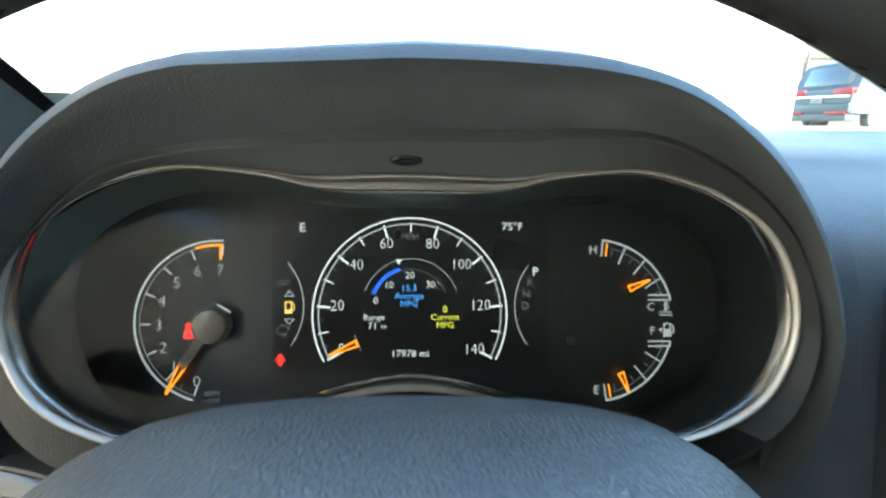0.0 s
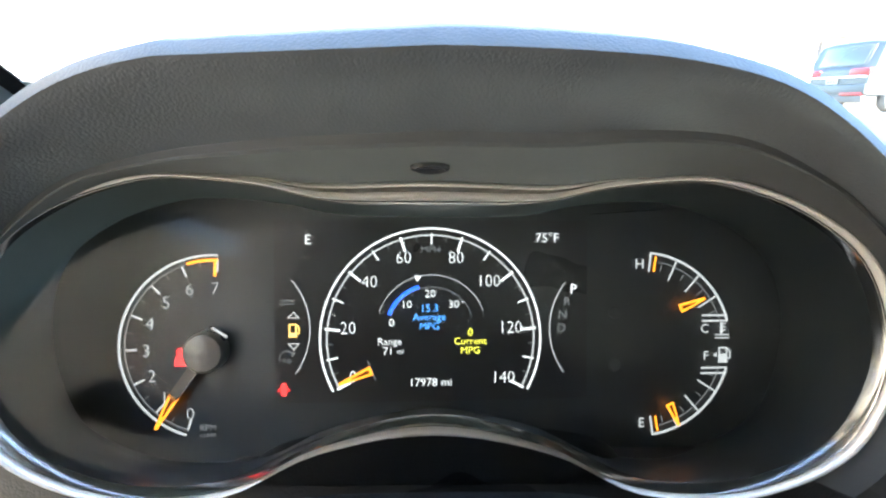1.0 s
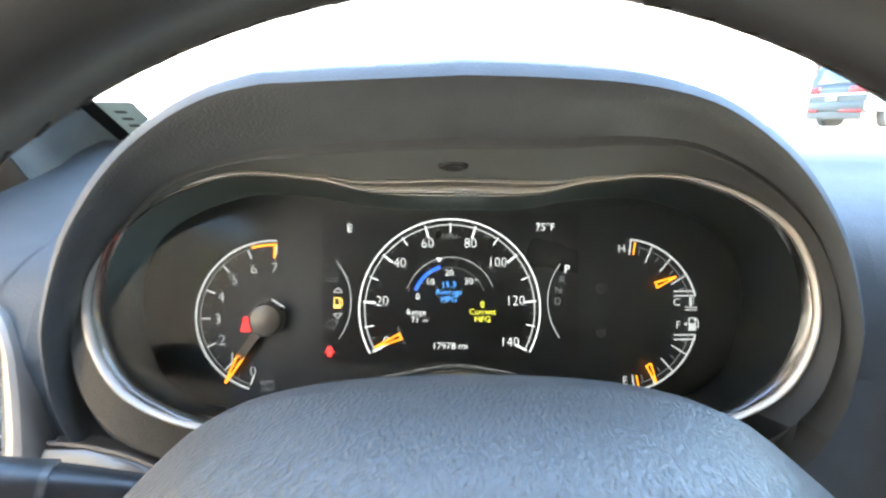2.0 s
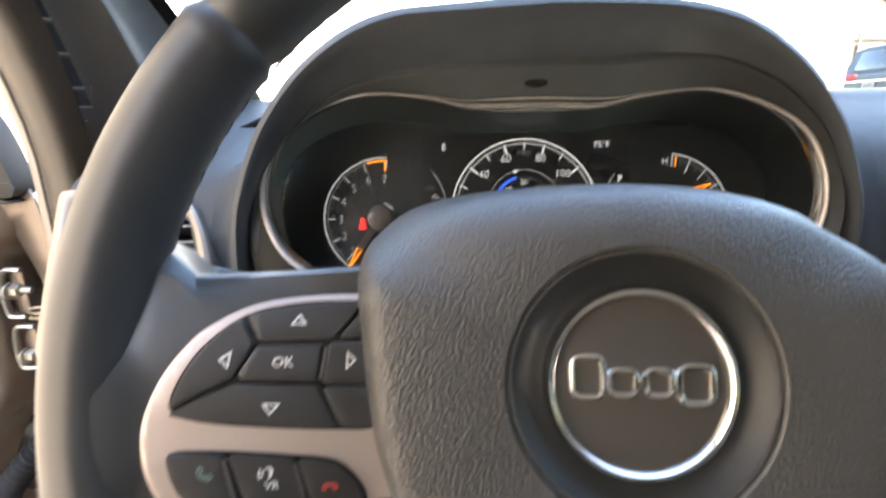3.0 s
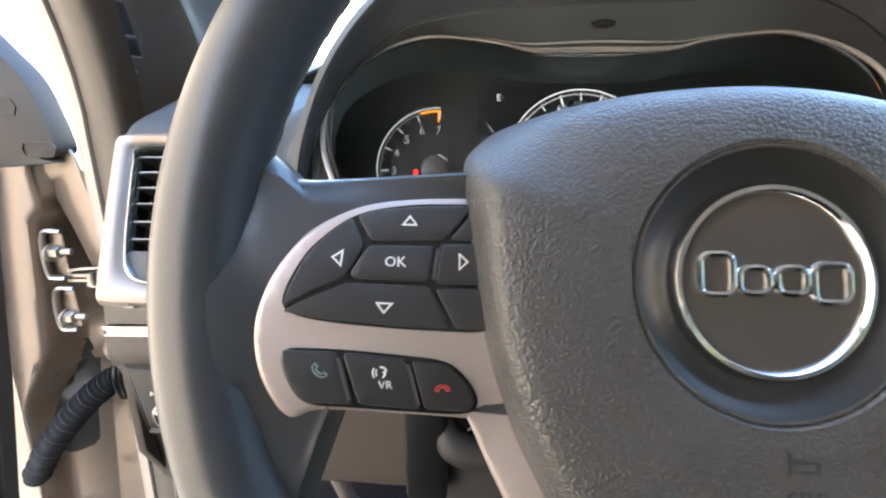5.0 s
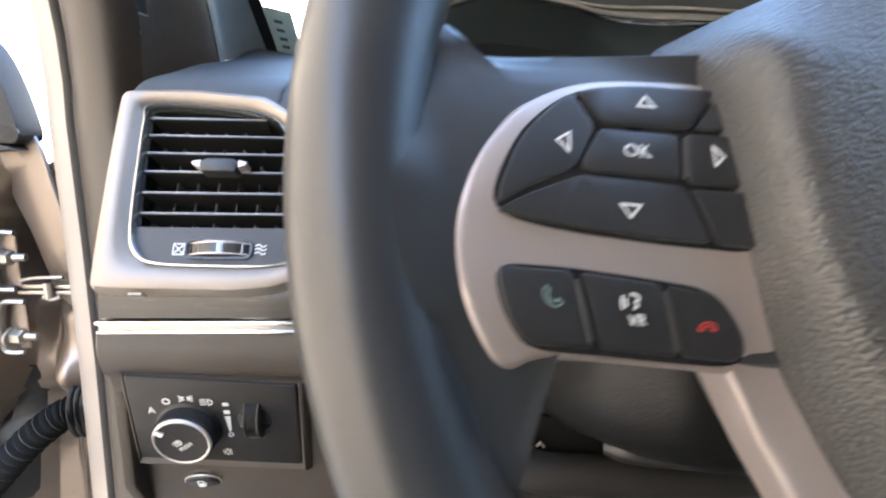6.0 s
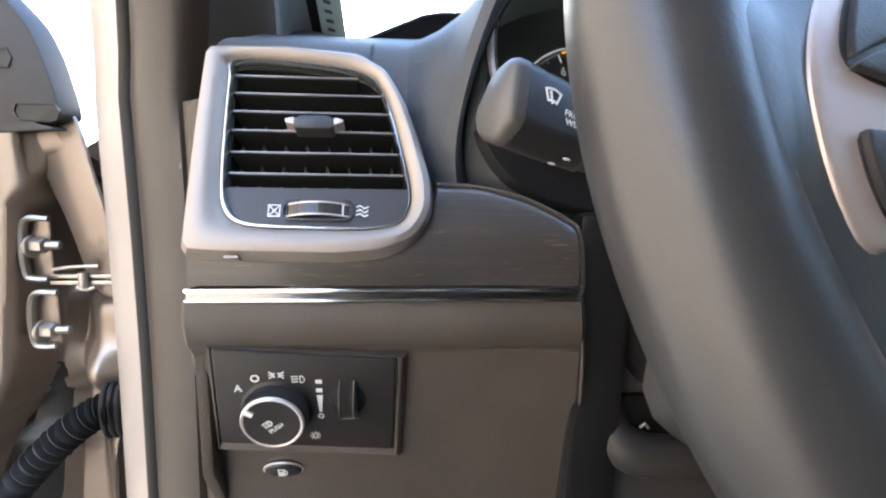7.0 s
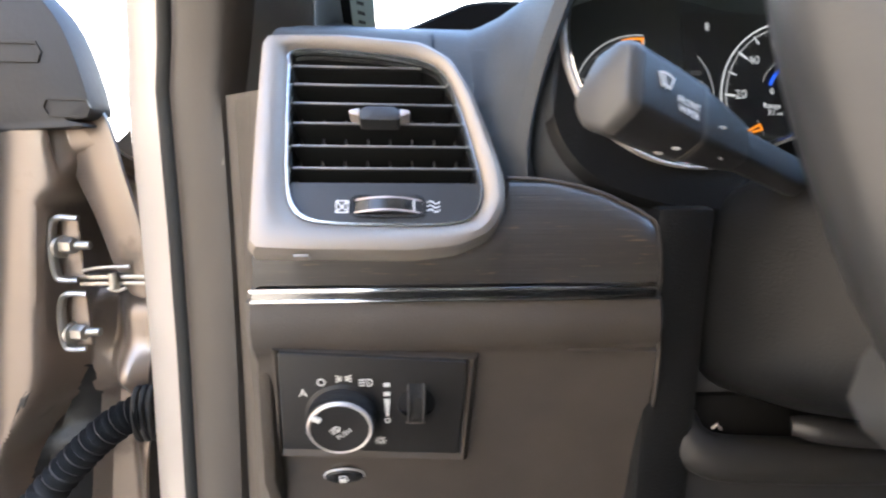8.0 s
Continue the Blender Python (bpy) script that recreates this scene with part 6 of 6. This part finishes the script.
def light_switch():
    s = thing("light_switch_panel", SWITCH, "dark grey headlamp switch panel with a chrome-edged knob", "switch panel")
    c4 = [sl(-0.3215, 1.0155), sl(-0.2310, 1.0080), sl(-0.2332, 0.9502), sl(-0.3245, 0.9577)]
    mid = sum((Vector(p) for p in c4), Vector((0, 0))) / 4

    def rim(left, right, top, bottom, z):
        """The plate's outline let out by its own amount on each side."""
        return [(x + (right if x > mid.x else -left), y + (top if y > mid.y else -bottom), min(z, 0.0018) if y > mid.y else z) for x, y in c4]

    lip = [rim(0.0, 0.0, 0.0, 0.0, -0.0010), rim(0.0004, 0.0004, 0.0003, 0.0004, 0.0012), rim(0.0010, 0.0012, 0.0005, 0.0030, 0.0034), rim(0.0016, 0.0020, 0.0006, 0.0040, 0.0036),
           rim(0.0022, 0.0030, 0.0007, 0.0052, 0.0026), rim(0.0028, 0.0046, 0.0008, 0.0068, -0.0002), rim(0.0034, 0.0070, 0.0009, 0.0086, -0.0060)]
    dense = [[Vector(a).lerp(Vector(b), f) for a, b in zip(lp, lp[1:] + lp[:1]) for f in (0.0, 0.02, 0.06, 0.5, 0.94, 0.98)] for lp in lip]
    part("surround", loft(dense), M_LOWER, s, "grained bevelled surround")
    pl = part("plate", prism(rounded(c4, 0.002), -0.004, 0.0032, 0.0010, 2), M_SWITCH, s, "smooth dark plate")
    Z = 0.0033
    kx, ky = sl(-0.2931, 0.9794)
    k = part("knob", revolve([(0.0182, 0.0), (0.0180, 0.0035), (0.0166, 0.0045), (0.0161, 0.011), (0.0154, 0.0130)], 60, kx, ky), M_SWITCH, s, "fluted black rotary knob")
    part("knob_ring", revolve([(0.0155, 0.0120), (0.0158, 0.0134), (0.0150, 0.0144), (0.0141, 0.0140)], 60, kx, ky), M_RING, k, "chrome knob ring")
    part("knob_face", revolve([(0.0145, 0.0138), (0.010, 0.0134), (0.0, 0.0132)], 48, kx, ky), M_SWITCH, k)
    flutes = []
    for i in range(72):
        a = 2 * math.pi * i / 72
        q = box(-0.0003, 0.0003, -0.0003, 0.0003, 0.005, 0.0116)
        q.transform(Matrix.Translation((kx + 0.0164 * math.cos(a), ky + 0.0164 * math.sin(a), 0)))
        flutes.append(q)
    strokes("flute", flutes, M_SWITCH, k)
    part("pointer", bar(kx - 0.0132, ky + 0.0084, kx - 0.0088, ky + 0.0057, 0.0028, 0.0026, 0.0132, 0.0148), M_ICON, k, "white pointer mark")
    fog = [arc(0.0006, 0, 0.0014, 0.0020, -90, 90, 0, 0.0002, 10), bar(0.0006, -0.0020, 0.0006, 0.0020, 0.0006, 0.0006, 0, 0.0002)] + [bar(-0.0024, e, -0.0002, e + 0.0004, 0.0005, 0.0005, 0, 0.0002) for e in (-0.0013, 0.0, 0.0013)]
    for q in fog:
        q.transform(Matrix.Translation((kx - 0.0022, ky - 0.0006, 0.0139)) @ Matrix.Rotation(radians(38), 4, "Z"))
        part("symbol", q, M_ICON, k, smooth=False)
    part("lettering", text("PUSH", 0.0036, kx + 0.0020, ky - 0.0030, 0.0140, turn=38), M_ICON, k, smooth=False)
    x, y = sl(-0.3113, 0.9924)
    part("symbol", text("A", 0.0062, x, y, Z), M_ICON, pl, smooth=False)
    x, y = sl(-0.3022, 0.9986)
    part("symbol", arc(x, y, 0.0014, 0.0022, 0, 360, Z, Z + 0.0002, 20), M_ICON, pl, smooth=False)
    x, y = sl(-0.2914, 1.0004)
    strokes("symbol", [*[bar(x + sgn * 0.0012, y + d * 0.0005, x + sgn * 0.0038, y + d * 0.0019, 0.0006, 0.0006, Z, Z + 0.0002) for sgn in (-1, 1) for d in (-1, 0, 1)], *[arc(x + sgn * 0.0006, y, 0.0008, 0.0014, 90 if sgn < 0 else -90, 270 if sgn < 0 else 90, Z, Z + 0.0002, 8) for sgn in (-1, 1)]], M_ICON, pl, "side lamp symbol")
    x, y = sl(-0.2804, 0.9977)
    strokes("symbol", [arc(x + 0.0006, y, 0.0018, 0.0024, -90, 90, Z, Z + 0.0002, 12), bar(x + 0.0006, y - 0.0023, x + 0.0006, y + 0.0023, 0.0006, 0.0006, Z, Z + 0.0002), *[bar(x - 0.0038, y + d, x - 0.0004, y + d + 0.0003, 0.0006, 0.0006, Z, Z + 0.0002) for d in (-0.0016, 0, 0.0016)]], M_ICON, pl, "head lamp symbol")
    x, y0 = sl(-0.2707, 0.9960)
    strokes("symbol", [box(x - 0.0016, x + 0.0016, y0 - 0.001, y0 + 0.0013, Z, Z + 0.0002), box(x - 0.0016, x + 0.0016, y0 - 0.0066, y0 - 0.0042, Z, Z + 0.0002), bar(x, y0 - 0.0085, x, y0 - 0.0195, 0.0032, 0.0012, Z, Z + 0.0002), arc(x, y0 - 0.0222, 0.0010, 0.0016, 0, 360, Z, Z + 0.0002, 16)], M_ICON, pl, "dimmer scale")
    x, y = sl(-0.2745, 0.9616)
    strokes("symbol", [arc(x, y, 0.0011, 0.0016, 0, 360, Z, Z + 0.0002, 16), *[bar(x + 0.0020 * math.cos(a), y + 0.0020 * math.sin(a), x + 0.0029 * math.cos(a), y + 0.0029 * math.sin(a), 0.0005, 0.0005, Z, Z + 0.0002) for a in (k * math.pi / 4 for k in range(8))]], M_ICON, pl, "panel light symbol")
    x, y = sl(-0.2562, 0.9846)
    part("dimmer_well", revolve([(0.0094, Z - 0.002), (0.0094, Z + 0.0002), (0.0086, Z + 0.0004), (0.0, Z + 0.0004)], 32, x, y), M_BLACK, pl, "round dimmer recess")
    prof = [(0.0128, -0.0045), (0.0140, -0.0041), (0.0142, -0.0036), (0.0140, -0.0031)]
    for k in range(6):
        e = -0.0027 + 0.0009 * k
        prof += [(0.0134, e), (0.0138, e + 0.0003), (0.0138, e + 0.0005)]
    prof += [(0.0134, 0.0026), (0.0140, 0.0031), (0.0142, 0.0036), (0.0140, 0.0041), (0.0128, 0.0045), (0.0, 0.0045)]
    rim_ = revolve(prof, 48)
    rim_.transform(Matrix.Translation((x, y, Z - 0.0066)) @ Matrix.Rotation(radians(90), 4, "Y"))
    part("dimmer_wheel", rim_, M_SWITCH, s, "grooved dimmer thumbwheel")
    # pale satin bar painting the highlight on the edge below the wheel
    part("dimmer_highlight", box(x - 0.0046, x + 0.0046, y - 0.0122, y - 0.0114, Z, Z + 0.0010), M_SATIN, pl)


light_switch()


def fuel_button():
    f = axes((-0.2950, 0.1997, 0.9350), (1, 0, 0), Vector((0, -0.42, 0.9075)), Vector((1, 0, 0)).cross(Vector((0, -0.42, 0.9075))))
    b = thing("fuel_door_button", f, "black oval fuel-door button with a white pump symbol", "button")
    oval = lambda a, c: [(a * math.cos(t), c * math.sin(t)) for t in (2 * math.pi * k / 36 for k in range(36))]
    part("surround", loft([[(x, y, z) for x, y in oval(a, c)] for a, c, z in ((0.0185, 0.0120, -0.0045), (0.0150, 0.0096, -0.0012), (0.0128, 0.0080, 0.0002), (0.0116, 0.0072, -0.0008), (0.0110, 0.0066, -0.0030))]), M_LOWER, b)
    part("cap", prism(oval(0.0106, 0.0062), -0.004, 0.0034, 0.0016, 3), M_BLACK, b, "glossy oval push cap")
    part("cap_edge", tube([(x, y, 0.0018) for x, y in oval(0.0106, 0.0062)], 0.0006, 8, closed=True, up=(0, 0, 1)), M_RING, b, "bright cap edge")
    strokes("symbol", pump_icon(0.0, -0.0008, 0.0046, 0.0035), M_ICON, b)


fuel_button()


# ---- stalk, column, pedal ----
def stalk():
    tip, root = Vector((-0.192, 0.121, 1.1285)), Vector((-0.048, 0.172, 1.083))
    ax = (root - tip).normalized()
    up = (Vector((0, -0.35, 1)) - ax * ax.dot(Vector((0, -0.35, 1)))).normalized()
    m = axes(tip, ax, up, ax.cross(up))
    s = thing("wiper_stalk", m, "black control stalk with a grey end and white wiper symbols", "stalk")
    sec = [(0.0160, -0.004), (0.0160, 0.002), (-0.003, 0.0160), (-0.0140, 0.010), (-0.0160, -0.003), (-0.010, -0.0135), (0.008, -0.0135)]

    def ring(x, k):
        return [Vector((x, a * k, b * k)) for a, b in rounded(sec, 0.0034, 3)]

    part("cap", loft([ring(-0.0030, 0.80), ring(-0.0020, 0.92), ring(0.0, 0.985), ring(0.0030, 1.0), ring(0.0034, 0.97)], True, True, True), M_STALKEND, s, "satin grey stalk end")
    part("grip", loft([ring(0.0034, 0.985), ring(0.020, 0.97), ring(0.0345, 0.92)], True, True, True), M_BUTTON, s, "black stalk body")
    part("collar", loft([ring(0.0345, 0.93), ring(0.0372, 0.92)], True, True, True), M_STALKEND, s, "grey ring on the stalk")
    part("twist_sleeve", loft([ring(0.0372, 0.86), ring(0.046, 0.80), ring(0.062, 0.66), ring(0.066, 0.60)], True, True, True), M_BUTTON, s, "black twist sleeve")
    part("stem", loft([ring(0.066, 0.52), ring(0.10, 0.50), ring(0.155, 0.50)], True, True, True), M_BUTTON, s)
    facet = lambda x, up, k: axes((x, 0.0065 * k + 0.81 * up + 0.59 * 0.0003, 0.0090 * k - 0.59 * up + 0.81 * 0.0003), (1, 0, 0), Vector((0, 0.81, -0.59)), Vector((0, 0.59, 0.81)))
    glass = [(-0.0040, 0.0026), (-0.0020, 0.0034), (0.0, 0.0037), (0.0020, 0.0034), (0.0040, 0.0026), (0.0022, -0.0022), (0.0, -0.0014), (-0.0022, -0.0022)]
    for bm in (ring_outline(glass, 0.0008, 0, 0.0003), bar(0.0, -0.0030, -0.0014, 0.0026, 0.0008, 0.0008, 0, 0.0003)):
        bm.transform(facet(0.0135, 0.0022, 0.985) @ Matrix.Diagonal((0.85, 0.85, 1, 1)))
        part("symbol", bm, M_ICON, s, "white wiper symbol", smooth=False)
    for body, up in (("FRONT", -0.0012), ("WIPER", -0.0044)):
        bm = text(body, 0.0036, 0, 0, 0)
        bm.transform(facet(0.0255, up, 0.975))
        part("lettering", bm, M_ICON, s, "white printed words", smooth=False)
    for x, y, z in ((0.0275, -0.0090, 0.0128), (0.0245, -0.0128, 0.0098), (0.046, 0.004, 0.0086), (0.052, -0.0060, 0.0094)):
        bm = arc(0, 0, 0.0006, 0.0014, 0, 360, 0, 0.0003, 12)
        bm.transform(axes((x, y, z), (1, 0, 0), Vector((0, 0.45, 0.89)), Vector((0, -0.40, 0.91))))
        part("mark", bm, M_ICON, s, "small printed mark", smooth=False)


stalk()


def column():
    m = pose(0, 0.16, 0.96)
    c = thing("column_shroud", m, "dark plastic steering column shroud", "column shroud")
    loops = []
    for y, hw, z0, z1 in ((0.085, 0.050, 1.020, 1.118), (0.095, 0.066, 1.008, 1.122), (0.12, 0.082, 0.996, 1.122), (0.16, 0.098, 0.982, 1.112), (0.20, 0.102, 0.972, 1.100), (0.26, 0.104, 0.965, 1.095)):
        zc, hz = (z0 + z1) / 2, (z1 - z0) / 2
        loops.append([(-0.003 + hw * math.copysign(abs(math.cos(a)) ** 0.42, math.cos(a)), y, zc + hz * math.copysign(abs(math.sin(a)) ** 0.55, math.sin(a))) for a in (2 * math.pi * k / 48 for k in range(48))])
    part("shell", loft(loops, True, True, True), M_COLUMN, c, world_space=m)
    # the pocket under the column: near-black box painting the opening's shade, adjusting lever, thick rolled ledge with
    # an upturned end
    part("lever_slot_shade", box(-0.104, 0.07, 0.196, 0.24, 0.944, 0.976, 0.003), M_FRIT, c, "near-black block standing in for the shaded lever opening", world_space=m)
    part("lever", tube(spline([(-0.050, 0.186, 0.962), (-0.036, 0.178, 0.963), (0.0, 0.170, 0.961), (0.05, 0.166, 0.958)], 5), lambda t: 0.0052 + 0.0022 * math.sin(math.pi * min(1.0, t * 1.6)), 14, up=(0, 0, 1)), M_BUTTON, c, "adjusting lever", world_space=m)
    part("clip", tube([(-0.090, 0.194, 0.957), (-0.088, 0.193, 0.960), (-0.0855, 0.193, 0.957)], 0.0010, 8, up=(0, 1, 0)), M_SATIN, c, "pale metal clip", world_space=m)
    path = spline([(-0.1095, 0.206, 0.980), (-0.1085, 0.200, 0.965), (-0.104, 0.194, 0.951), (-0.092, 0.189, 0.9435), (-0.06, 0.186, 0.9415), (0.0, 0.184, 0.940), (0.06, 0.187, 0.940), (0.10, 0.196, 0.942)], 5)
    part("lower_lip", tube(path, lambda t: 0.0075 + 0.0052 * min(1.0, t * 3.0), 16, up=(0, 1, 0)), M_SWITCH, c, "rounded lower edge", world_space=m)


column()


def pedal():
    m = pose(-0.20, 0.36, 0.6)
    p = thing("brake_pedal", m, "brake pedal on a bright metal arm", "pedal")
    part("arm", tube([(-0.225, 0.262, 0.885), (-0.222, 0.29, 0.84), (-0.218, 0.34, 0.74), (-0.215, 0.36, 0.64)], 0.009, 10, up=(1, 0, 0)), M_SATIN, p, world_space=m)
    part("pad", box(-0.25, -0.18, 0.34, 0.36, 0.58, 0.64, 0.006), M_RUBBER, p, world_space=m)


pedal()
